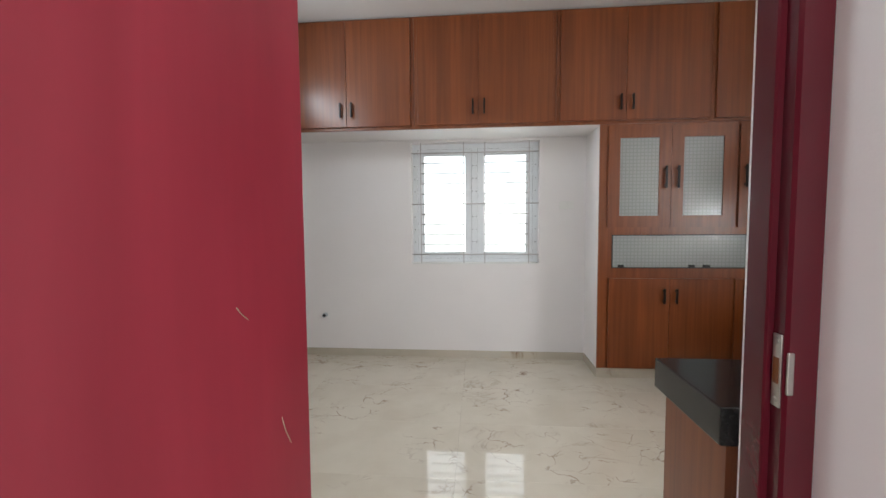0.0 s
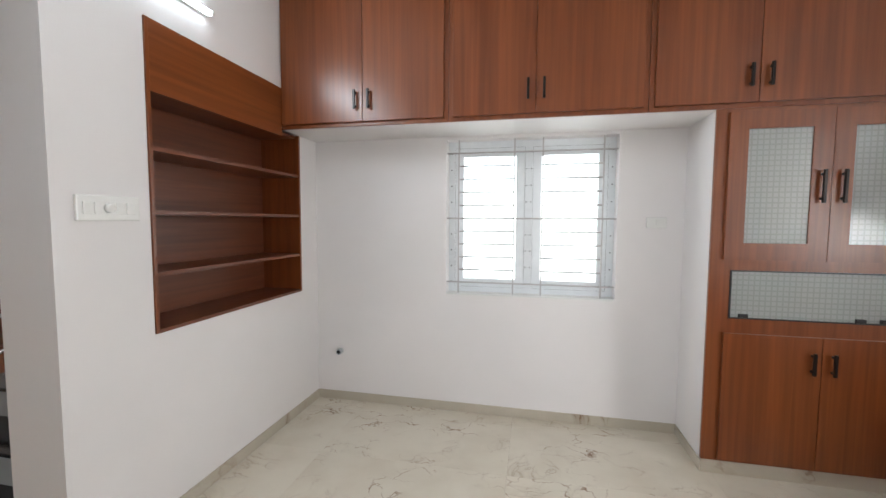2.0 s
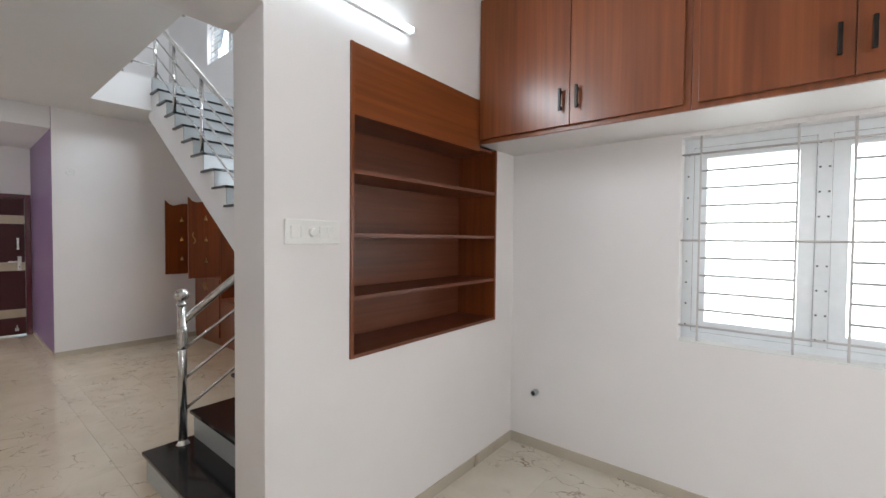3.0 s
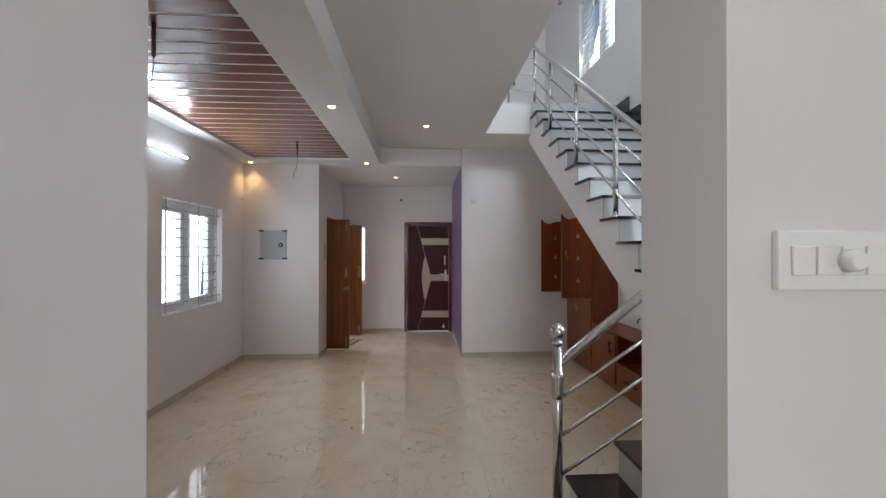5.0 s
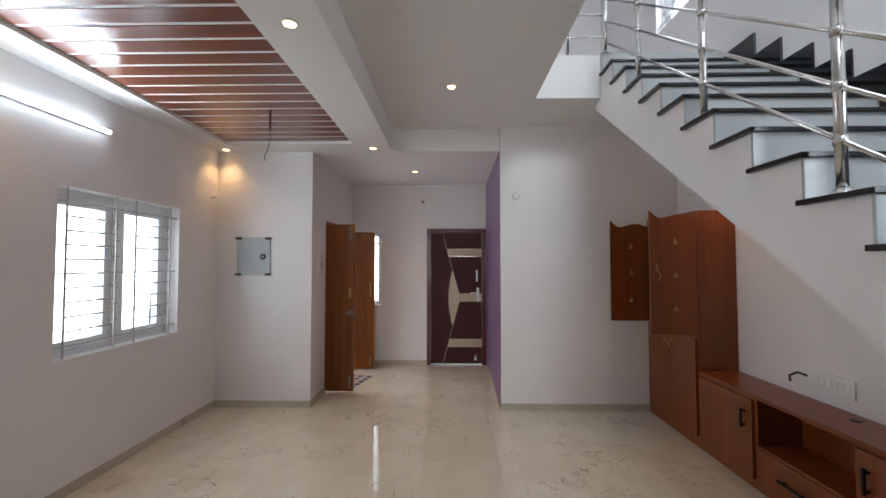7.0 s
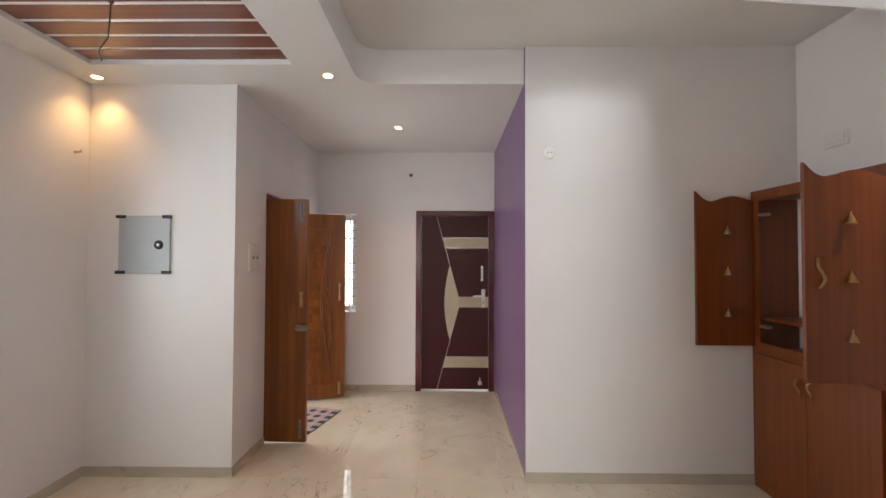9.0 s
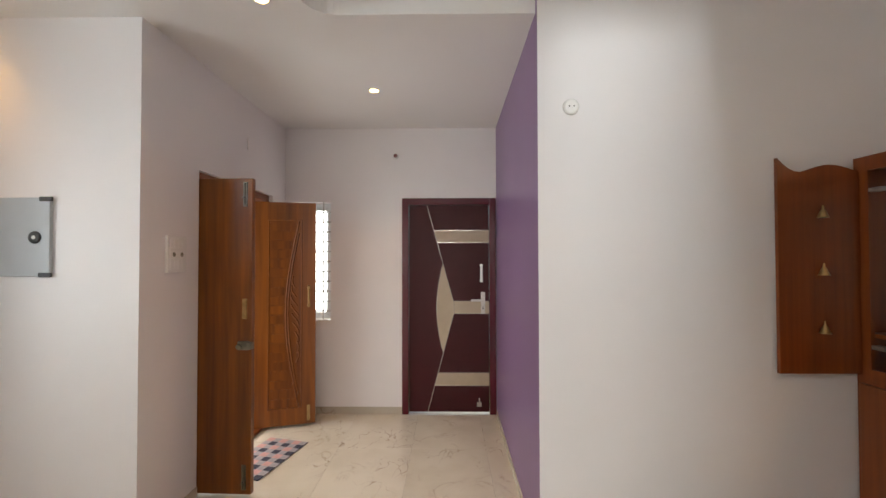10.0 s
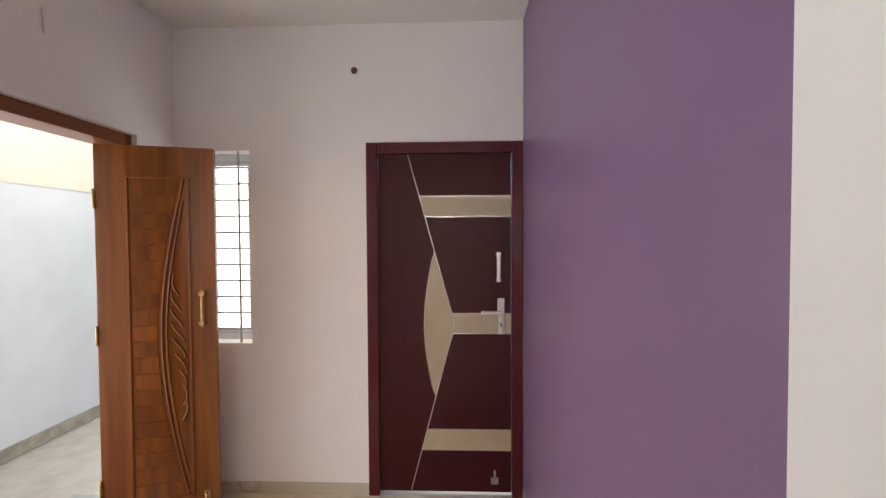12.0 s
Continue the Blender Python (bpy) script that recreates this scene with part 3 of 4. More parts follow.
for k, (x0, x1, hx) in enumerate(LOFT):
    c = thing("loft_cabinet", ((x0 + x1) / 2, 3.95, 2.15), "reddish-brown wood laminate loft cabinet with two closed doors", "cabinet", "loft cabinets over the kitchen wall")
    for a, b in (((x0, YF + 0.02, 2.18), (x0 + 0.018, 4.18, 3.09)), ((x1 - 0.018, YF + 0.02, 2.18), (x1 - 0.002, 4.18, 3.09)), ((x0 + 0.018, YF + 0.02, 2.18), (x1 - 0.018, 4.18, 2.20)), ((x0 + 0.018, YF + 0.03, 3.07), (x1 - 0.018, 4.18, 3.09)), ((x0 + 0.018, 4.16, 2.2), (x1 - 0.018, 4.18, 3.07))):
        part("panel", boxed(a, b), LAMINATE, c)
    part("face_frame", boxed((x0 + 0.001, YF + 0.004, 2.152), (x1 - 0.001, YF + 0.0195, 3.09), 0.001), LAMINATE, c)
    l, r = x0 + (0.012 if k == 0 else 0.03), x1 - 0.03
    shutter(c, l, hx - 0.0015, 2.178, 3.075, YF - 0.016, hx - 0.048, 2.32)
    shutter(c, hx + 0.0015, r, 2.178, 3.075, YF - 0.016, hx + 0.048, 2.32)
structure("loft_slab", boxed((-1.737, YF + 0.021, 2.150), (3.10, 4.185, 2.178)), WALL, "white painted slab under the loft cabinets", "ceiling")

tall = thing("crockery_cabinet", (1.86, 3.95, 0.088), "tall reddish-brown crockery cabinet with checked glass doors", "cabinet")
for a, b in (((1.087, YF + 0.02, 0.088), (1.105, 4.18, 2.148)), ((2.652, YF + 0.02, 0.088), (2.67, 4.18, 2.148)), ((1.105, 4.16, 0.088), (2.652, 4.18, 2.148)), ((1.105, YF + 0.02, 0.088), (2.652, 4.16, 0.106)), ((1.105, YF + 0.02, 0.88), (2.652, 4.16, 0.90)), ((1.105, YF + 0.02, 1.25), (2.652, 4.16, 1.27)), ((1.105, YF + 0.02, 2.13), (2.652, 4.16, 2.148)), ((1.105, YF + 0.06, 1.72), (2.652, 4.16, 1.738))):
    part("panel", boxed(a, b), WHITE_IN, tall, "white lined board")
bm = slab("y", YF, YF + 0.0195, (1.037, 2.67), (0.088, 2.149), ((1.17, 2.0, 1.34, 2.08), (2.15, 2.62, 1.34, 2.08), (1.150, 2.566, 0.955, 1.228), (1.17, 2.05, 0.13, 0.83), (2.18, 2.45, 0.13, 0.83)))
part("face_frame", bm, LAMINATE, tall)
for x0, x1, hx in ((1.10, 1.602, 1.555), (1.605, 2.105, 1.652), (2.135, 2.66, 2.175)):
    shutter(tall, x0, x1, 1.295, 2.125, YF - 0.0205, hx, 1.705, True, 0.165)
for x0, x1, hx in ((1.12, 1.612, 1.565), (1.615, 2.10, 1.663), (2.135, 2.50, 2.20)):
    shutter(tall, x0, x1, 0.10, 0.865, YF - 0.0205, hx, 0.72)
bm = bmesh.new()
for a, b in (((1.145, 0.95), (2.571, 0.958)), ((1.145, 1.225), (2.571, 1.233)), ((1.145, 0.958), (1.153, 1.225)), ((2.563, 0.958), (2.571, 1.225))):
    box(bm, (a[0], YF - 0.006, a[1]), (b[0], YF + 0.012, b[1]))
part("slide_track", bm, BLACK, tall, "black glass track")
for x0, x1, dy, xs in ((1.153, 1.86, 0.0, (1.22, 1.79)), (1.845, 2.563, 0.008, (1.91, 2.49))):
    g = part("sliding_pane", boxed((x0, YF + 0.002 + dy, 0.958), (x1, YF + 0.006 + dy, 1.225)), FROST, tall, "sliding checked glass pane")
    for x in xs:
        part("glass_clip", boxed((x - 0.025, YF - 0.012, 0.955), (x + 0.025, YF + 0.001 + dy, 0.980), 0.004), BLACK, g)
structure("plinth", boxed((1.045, YF + 0.01, -0.01), (2.47, YF + 0.04, 0.088)), SKIRT, "tiled plinth under the kitchen cabinets", "baseboard")

# corner niche beside the tall cabinet
structure("backsplash", boxed((2.672, 4.174, 0.87), (3.09, 4.185, 2.149)), SPLASH, "white marble tile splashback with grey veins")
structure("backsplash_side", boxed((3.088, 1.88, 0.87), (3.10, 4.173, 3.09)), SPLASH, "white marble tile splashback with grey veins")
for z in (1.285, 1.735):
    single("corner_shelf", boxed((2.672, 3.83, z), (3.087, 4.173, z + 0.03), 0.003), LAMINATE_H, "reddish-brown corner shelf in the tiled niche", "shelf", "corner shelves")


def counter_unit(x0, x1, y0, y1, facing, doors, end=None):
    """A floor cabinet unit under the worktop."""
    c = thing("base_cabinet", ((x0 + x1) / 2, (y0 + y1) / 2, 0.088), "reddish-brown laminate kitchen base cabinet", "cabinet", "base cabinets under the worktop")
    part("carcass", boxed((x0, y0, 0.088), (x1, y1, 0.768)), LAMINATE, c)
    for p, q, h in doors:
        if facing == "-x":
            d = part("door", boxed((x0 - 0.02, p, 0.10), (x0 - 0.002, q, 0.735), 0.002), LAMINATE, c)
            pull(d, x0 - 0.02, h, 0.64, -1, 0)
        else:
            d = part("door", boxed((p, y1 + 0.002, 0.10), (q, y1 + 0.02, 0.735), 0.002), LAMINATE, c)
            pull(d, h, y1 + 0.02, 0.64, 0, 1)
    if end is not None:
        part("end_panel", boxed((end - 0.018, y0, 0.0), (end, y1, 0.768), 0.001), LAMINATE, c)
    return c


counter_unit(2.46, 3.08, 2.74, 3.715, "-x", ((2.76, 3.22, 3.17), (3.225, 3.68, 3.275)))
counter_unit(2.46, 3.08, 1.66, 2.735, "-x", ((1.68, 2.20, 2.15), (2.205, 2.72, 2.255)))
counter_unit(0.664, 1.60, 1.222, 1.555, "+y", ((0.675, 1.13, 1.085), (1.135, 1.59, 1.18)), 0.664)
counter_unit(1.602, 2.455, 1.222, 1.555, "+y", ((1.61, 2.02, 1.975), (2.025, 2.44, 2.07)))
for a, b in (((2.50, 1.66, -0.01), (3.08, 3.715, 0.086)), ((0.76, 1.222, -0.01), (2.495, 1.55, 0.086))):
    structure("plinth", boxed(a, b), SKIRT, "tiled plinth under the kitchen cabinets", "baseboard")
wt = thing("granite_worktop", (2.0, 1.6, 0.769), "thick polished black granite worktop on the base cabinets", "worktop")
part("slab", boxed((0.63, 1.222, 0.769), (3.087, 1.61, 0.869), 0.004), GRANITE, wt)
bm = prism(bmesh.new(), [(2.42, 1.6115), (3.087, 1.6115), (3.087, 4.173), (2.672, 4.173), (2.672, 3.70), (2.42, 3.70)], "z", 0.769, 0.869)
bmesh.ops.bevel(bm, geom=bm.edges[:], offset=0.004, segments=2, affect="EDGES")
part("slab", bm, GRANITE, wt)
wc = thing("wall_cabinet", (2.94, 2.6, 1.53), "reddish-brown wall cabinet with checked glass doors", "cabinet")
for a, b in (((2.77, 1.9, 1.53), (3.087, 1.918, 2.15)), ((2.77, 3.282, 1.53), (3.087, 3.30, 2.15)), ((2.77, 1.918, 1.53), (3.087, 3.282, 1.548)), ((2.77, 1.918, 2.132), (3.087, 3.282, 2.15)), ((3.07, 1.918, 1.548), (3.087, 3.282, 2.132))):
    part("panel", boxed(a, b), LAMINATE, wc)
for y0, y1 in ((1.905, 2.60), (2.603, 3.298)):
    s = 0.08
    bm = slab("x", 2.749, 2.769, (y0, y1), (1.535, 2.145), ((y0 + s, y1 - s, 1.535 + s, 2.145 - s),))
    d = part("door", bm, LAMINATE, wc)
    part("pane", boxed((2.757, y0 + s, 1.535 + s), (2.761, y1 - s, 2.145 - s)), FROST, d, "checked frosted glass")
bm = prism(bmesh.new(), [(2.80, 1.528), (3.085, 1.528), (3.085, 1.42), (2.98, 1.42)], "y", 2.2, 3.25)
part("hood", bm, LAMINATE, wc, "slanting wooden underside")

# recessed wall shelf
sh = thing("wall_shelf", (-1.86, 3.3, 0.955), "brown wood laminate shelf unit set into the wall, empty", "shelf")
X0, X1, Y0, Y1, Z0 = -2.06, -1.728, 2.662, 3.933, 0.957
part("back_panel", boxed((X0, Y0, Z0), (X0 + 0.012, Y1, 2.438)), SHELFWOOD, sh)
part("side_panel", boxed((X0 + 0.012, Y0, Z0), (X1, Y0 + 0.018, 2.438), 0.001), LAMINATE, sh)
part("side_panel", boxed((X0 + 0.012, Y1 - 0.018, Z0), (X1, Y1, 2.145), 0.001), LAMINATE, sh)
part("bottom", boxed((X0 + 0.012, Y0 + 0.018, Z0), (X1, Y1 - 0.018, Z0 + 0.018), 0.001), SHELFWOOD, sh)
part("top", boxed((X0 + 0.012, Y0 + 0.018, 2.125), (X1 - 0.03, Y1 - 0.018, 2.143)), SHELFWOOD, sh)
part("header", boxed((X1 - 0.025, Y0 + 0.018, 2.105), (X1 - 0.002, 3.715, 2.438), 0.001), LAMINATE_H, sh, "plain wooden header board")
for z in (1.232, 1.530, 1.832):
    part("shelf_board", boxed((X0 + 0.012, Y0 + 0.018, z), (X1 - 0.006, Y1 - 0.018, z + 0.02), 0.001), SHELFWOOD, sh)


def switchboard(axis, d, out, a, z, w, h, label, rockers=3, dark=False):
    """A white modular switch plate on a wall."""
    def P(u, dd, v):
        return (u, d + out * dd, v) if axis == "y" else (d + out * dd, u, v)
    s = thing("switch_plate", P(a, 0, z - h / 2), label, "switch")
    part("plate", boxed(P(a - w / 2, 0.0, z - h / 2), P(a + w / 2, 0.016, z + h / 2), 0.004), PLASTIC, s)
    k = (w - 0.04) / rockers
    for i in range(rockers):
        u = a - w / 2 + 0.02 + k * i
        part("rocker", boxed(P(u + 0.002, 0.015, z - h * 0.24), P(u + k - 0.002, 0.0205, z + h * 0.24), 0.002), PLASTIC, s)
        if dark and i % 2 == 0:
            for m in (-0.2, 0.2):
                part("socket_hole", boxed(P(u + k * (0.5 + m) - 0.004, 0.0200, z - 0.006), P(u + k * (0.5 + m) + 0.004, 0.0212, z + 0.006)), BLACK, s)
    return s


sb = switchboard("x", -1.737, 1, 2.462, 1.552, 0.265, 0.105, "white modular switchboard with a fan knob beside the wall shelf", 5)
part("fan_knob", lathe(bmesh.new(), (-1.717, 2.45, 1.552), [(0, 0.02), (0.018, 0.018), (0.022, 0.014)], "x"), PLASTIC, sb)
switchboard("y", 4.185, -1, 0.865, 1.503, 0.13, 0.075, "small white switch plate beside the kitchen window", 2)
switchboard("x", 3.088, -1, 3.62, 1.24, 0.19, 0.10, "white switchboard on the marble splashback", 4, True)
pp = thing("wall_pipe", (-1.53, 4.17, 0.40), "short grey drain pipe stub out of the kitchen wall", "pipe")
bm = lathe(bmesh.new(), (-1.53, 4.186, 0.417), [(0, 0.022), (-0.05, 0.022), (-0.05, 0.017), (-0.03, 0.016)], "y", 16)
part("stub", bm, GREYBOX, pp)
part("bore", lathe(bmesh.new(), (-1.53, 4.145, 0.417), [(0, 0.0165), (-0.004, 0.0165)], "y", 16), BLACK, pp, "dark pipe mouth")


def tube_light(axis, d, out, a0, a1, z, label):
    """A slim wall batten with a glowing tube."""
    def P(u, dd, v):
        return (u, d + out * dd, v) if axis == "y" else (d + out * dd, u, v)
    t = thing("tube_light", P((a0 + a1) / 2, 0, z - 0.02), label, "lamp")
    part("batten", boxed(P(a0, 0.0, z - 0.016), P(a1, 0.022, z + 0.016), 0.003), PLASTIC, t)
    part("tube", barred(P(a0 + 0.012, 0.034, z), P(a1 - 0.012, 0.034, z), 0.014, 12), LED, t, "glowing cool white tube")
    for u in (a0, a1 - 0.014):
        part("end_cap", boxed(P(u, 0.02, z - 0.017), P(u + 0.014, 0.05, z + 0.017), 0.003), PLASTIC, t)
    return t


tube_light("x", -1.737, 1, 1.86, 3.05, 2.62, "lit white tube light above the wall shelf")
tube_light("y", -0.833, 1, -5.62, -4.42, 2.57, "lit white tube light high on the hall wall")
lamp("tube_glow_kitchen", "AREA", look((-1.67, 2.46, 2.62), (1.5, 2.46, 2.0)), 16, COOL, (1.15, 0.03))
lamp("tube_glow_hall", "AREA", look((-5.02, -0.765, 2.57), (-5.02, 2, 2.3)), 13, COOL, (1.15, 0.03))

# ---- the kitchen's back door ----
fr = thing("door_frame", (0.085, 0.92, 0), "maroon gloss painted timber door frame with a strike plate", "door frame", kind="structure")
bm = boxed((-0.50, 0.812, 0), (-0.435, 1.0, 2.13), 0.004)
box(bm, (-0.44, 0.86, 0), (-0.423, 0.90, 2.06), 0.003)
part("jamb", bm, MAROONPAINT, fr)
bm = prism(bmesh.new(), [(0.574, 1.052), (0.574, 0.994), (0.577, 0.990), (0.588, 0.990), (0.588, 0.962), (0.593, 0.955), (0.643, 0.955), (0.643, 1.052)], "z", 0, 2.13)
part("jamb", bm, MAROONPAINT, fr)
part("head", boxed((-0.435, 0.812, 2.065), (0.573, 1.0, 2.13), 0.004), MAROONPAINT, fr)
bm = boxed((0.5845, 0.964, 0.985), (0.588, 0.986, 1.125), 0.001)
box(bm, (0.588, 0.950, 1.015), (0.600, 0.9555, 1.095), 0.002)
for z in (0.998, 1.112):
    lathe(bm, (0.5845, 0.975, z), [(0, 0.006), (-0.0015, 0.005)], "x", 10)
part("strike_plate", bm, BRUSHED, fr, "worn steel strike plate")
part("strike_slot", boxed((0.5835, 0.968, 1.03), (0.5848, 0.982, 1.08)), TEAK, fr, "bare wood in the latch slot")
structure("door_reveal", boxed((-0.49, 1.001, 2.067), (0.573, 1.054, 2.13)), WALL, "white plastered door reveal")
door = thing("door_back", (-0.274, 0.803, 0.012), "dark red moulded kitchen door standing open, scratched", "door", rz=-101)
bm = bmesh.new()
box(bm, (0, -0.018, 0), (0.84, 0.018, 2.05), 0.003)
leaf = part("leaf", bm, REDDOOR, door)
for u, z, a in ((0.05, 0.99, 0.05), (0.13, 1.20, 0.02), (0.04, 0.86, -0.03), (0.22, 0.80, 0.06)):
    for face in (-0.0183, 0.0183):
        part("scratch", tube(bmesh.new(), [(u, face, z), (u + 0.012, face, z + a * 0.5), (u + 0.02, face, z + a)], 0.0008, 5), BEIGE, leaf, "pale scratch in the paint")

# ---- hall: staircase ----
RUN, RISE, SX, SY, SZ = 0.261, 0.1845, -3.139, 3.15, 1.2675


def riser_x(i):
    """The front of upper step i; the first follows the winders and is narrower."""
    return SX - RUN * i if i else -3.17


st = thing("staircase", (-3.2, 3.3, 0), "white tiled staircase with black granite treads turning up to a landing", "staircase")


def step(outline, z, front):
    """A granite tread over its white riser; front: the two ends of the riser's foot line."""
    bm = prism(bmesh.new(), outline, "z", z - 0.022, z)
    bmesh.ops.bevel(bm, geom=bm.edges[:], offset=0.003, segments=1, affect="EDGES")
    part("tread", bm, GRANITE, st, "black granite tread")
    (x0, y0), (x1, y1) = front
    d = Vector((x1 - x0, y1 - y0, 0)).normalized()
    n = Vector((-d.y, d.x, 0)) * 0.014
    bm = prism(bmesh.new(), [(x0, y0), (x1, y1), (x1 + n.x, y1 + n.y), (x0 + n.x, y0 + n.y)], "z", z - 0.19, z - 0.022)
    part("riser", bm, RISER, st, "glossy white tile riser")


XL, XR, YW = -3.22, -2.11, 4.245
yy = (2.25, 2.52, 2.79, 3.06)
for k, z in enumerate((0.178, 0.356, 0.534)):
    step([(XL - 0.02, yy[k] - 0.02), (XR, yy[k] - 0.02), (XR, yy[k + 1] + 0.02), (XL - 0.02, yy[k + 1] + 0.02)], z, ((XL, yy[k]), (XR, yy[k])))
C = (-3.178, 3.10)
step([(XL - 0.02, 3.04), (XR, 3.04), (XR, 3.78), C], 0.712, ((XL, 3.06), (XR, 3.06)))
step([C, (XR, 3.76), (XR, YW), (-2.58, YW)], 0.89, ((C[0], C[1]), (XR, 3.78)))
step([C, (-2.56, YW), (-3.19, YW), (-3.19, SY - 0.02)], 1.07, ((C[0], C[1]), (-2.58, YW)))
for i in range(12):
    x, z = riser_x(i), SZ + RISE * i
    back = riser_x(i + 1) - (0.02 if i < 11 else 0.0)
    step([(x + 0.02, SY - 0.025), (x + 0.02, YW), (back, YW), (back, SY - 0.025)], z, ((x, SY), (x, YW)))
# solid body under the steps
body = [(XL, 0.0), (XL, 0.83), (-6.42, 3.02), (-6.42, 3.086), (-6.299, 3.086), (-6.299, H1 - 0.002), (riser_x(12) - 0.0145, H1 - 0.002), (riser_x(12) - 0.0145, SZ + RISE * 11 - 0.0225)]
for i in range(11, -1, -1):
    x, z = riser_x(i) - 0.0145, SZ + RISE * i - 0.0225
    body += [(x, z), (x, z - RISE)] if i else [(x, z), (x, 1.046)]
body += [(XL + 0.3, 1.046), (XL + 0.3, 0.0)]
bm = prism(bmesh.new(), body, "y", SY + 0.003, YW - 0.003)
part("soffit", bm, WALL, st, "white plastered sloping side and underside")
part("riser", boxed((riser_x(12) - 0.014, SY + 0.003, SZ + RISE * 11 + 0.001), (riser_x(12), YW - 0.003, H1)), RISER, st, "glossy white tile riser")
for y0, y1, z in ((2.265, 2.535, 0.156), (2.535, 2.805, 0.334), (2.805, 3.075, 0.512), (3.075, 4.24, 0.69)):
    part("base", boxed((XL + 0.003, y0, 0), (XR, y1, z)), WALL, st, "white plastered stair base")
bm = prism(bmesh.new(), [(C[0] + 0.02, C[1] + 0.03), (XR, 3.80), (XR, YW), (XL + 0.02, YW)], "z", 0.69, 0.868)
part("base", bm, WALL, st)
for i in range(12):
    x, z = riser_x(i), SZ + RISE * i
    part("wall_skirting", boxed((riser_x(i + 1) + 0.021, 4.234, z + 0.001), (x + 0.02, 4.2495, z + 0.15), 0.001), GRANITE, st, "black granite stair skirting")
    if i:
        part("wall_skirting", boxed((x + 0.021, 4.234, z - RISE + 0.151), (x + 0.13, 4.2495, z + 0.15), 0.001), GRANITE, st, "black granite stair skirting")

# railing
rl = thing("stair_railing", (-3.172, 2.405, 0.175), "polished steel stair railing still in plastic wrap", "railing")


def post(x, y, z0, z1, r=0.021):
    p = part("post", barred((x, y, z0 + 0.012), (x, y, z1), r, 16), STEEL, rl)
    part("foot_collar", lathe(bmesh.new(), (x, y, z0), [(0, 0.042), (0.006, 0.042), (0.02, 0.028), (0.03, r)], "z"), STEEL, p)
    return p


N = (-3.155, 2.432)
nw = post(*N, 0.178, 1.085, 0.026)
bm = bmesh.new()
bmesh.ops.create_uvsphere(bm, u_segments=20, v_segments=14, radius=0.043, matrix=Matrix.Translation((*N, 1.15)))
for f in bm.faces:
    f.smooth = True
lathe(bm, (*N, 1.085), [(0, 0.030), (0.008, 0.034), (0.016, 0.022), (0.03, 0.02)], "z")
part("ball_finial", bm, STEEL, nw, "round steel finial")
part("plastic_wrap", lathe(bmesh.new(), (*N, 0.80), [(0, 0.029), (0.03, 0.033), (0.07, 0.029), (0.11, 0.034), (0.15, 0.029)], "z", 14), WRAPPED, nw, "crinkled plastic wrap")
post(N[0], 2.955, 0.534, 1.36)
UY = 3.195


def upz(x):
    """The height of the upper handrail."""
    return 2.631 + 0.715 * (-4.08 - x)


part("handrail", tube(bmesh.new(), [(N[0], N[1] + 0.015, 0.985), (N[0], 2.7, 1.186), (N[0], 3.17, 1.558), (-3.158, UY, 1.60), (-3.152, UY, 1.68), (-3.152, UY, 2.02)], 0.026, 14), WRAPPED, rl, "handrail in crinkled plastic wrap")
part("handrail", tube(bmesh.new(), [(-3.13, UY, 2.04), (-3.288, UY, upz(-3.288)), (-6.24, UY, upz(-6.24)), (-6.29, UY, H1 + 0.74)], 0.025, 14), WRAPPED, rl, "handrail in crinkled plastic wrap")
for z0, z1 in ((0.79, 1.265), (0.595, 1.066), (0.395, 0.845)):
    part("rail", tube(bmesh.new(), [(N[0], N[1], z0), (N[0], 3.145, z1)], 0.0105, 8), STEEL, rl)
for i, x in ((0, -3.275), (3, -4.08), (6, -4.865), (9, -5.645)):
    p = post(x, UY, SZ + RISE * i, upz(x) - 0.01, 0.0215 if i == 0 else 0.019)
    for h in (0.205, 0.41, 0.61):
        z = upz(x) - h
        part("rail_collar", barred((x, UY, z - 0.016), (x, UY, z + 0.016), 0.0235, 12), STEEL, p)
xt = -6.29
post(xt, UY, H1, H1 + 0.73, 0.019)
for h in (0.205, 0.41, 0.61):
    part("rail", tube(bmesh.new(), [(-3.275, UY, upz(-3.275) - h), (xt, UY, upz(xt) - h)], 0.0095, 8), STEEL, rl)
lr = thing("landing_railing", (xt - 0.01, 2.85, H1), "polished steel landing railing above the fascia", "railing")
xe = xt - 0.03
for h, r, k in ((0.17, 0.0095, STEEL), (0.38, 0.0095, STEEL), (0.60, 0.0095, STEEL), (0.79, 0.025, WRAPPED)):
    nm = "rail" if k is STEEL else "handrail"
    part(nm, barred((xe, UY, H1 + h), (xe, 2.6, H1 + h), r, 10), k, lr)
    part(nm, barred((xe, 2.6, H1 + h), (-2.3, 2.6, H1 + h), r, 10), k, lr)
for x, y in ((xe, 2.86), (xe, 2.6), (-4.9, 2.6), (-3.6, 2.6)):
    part("post", barred((x, y, H1 - 0.35 if x > -6 else H1), (x, y, H1 + 0.78), 0.016, 14), STEEL, lr)

# ---- hall: prayer cabinet and television console ----
PY = 3.915
pc = thing("prayer_cabinet", (-6.65, 4.1, 0), "tall teak laminate prayer cabinet with open upper doors", "cabinet")
A, B = -7.066, -6.17
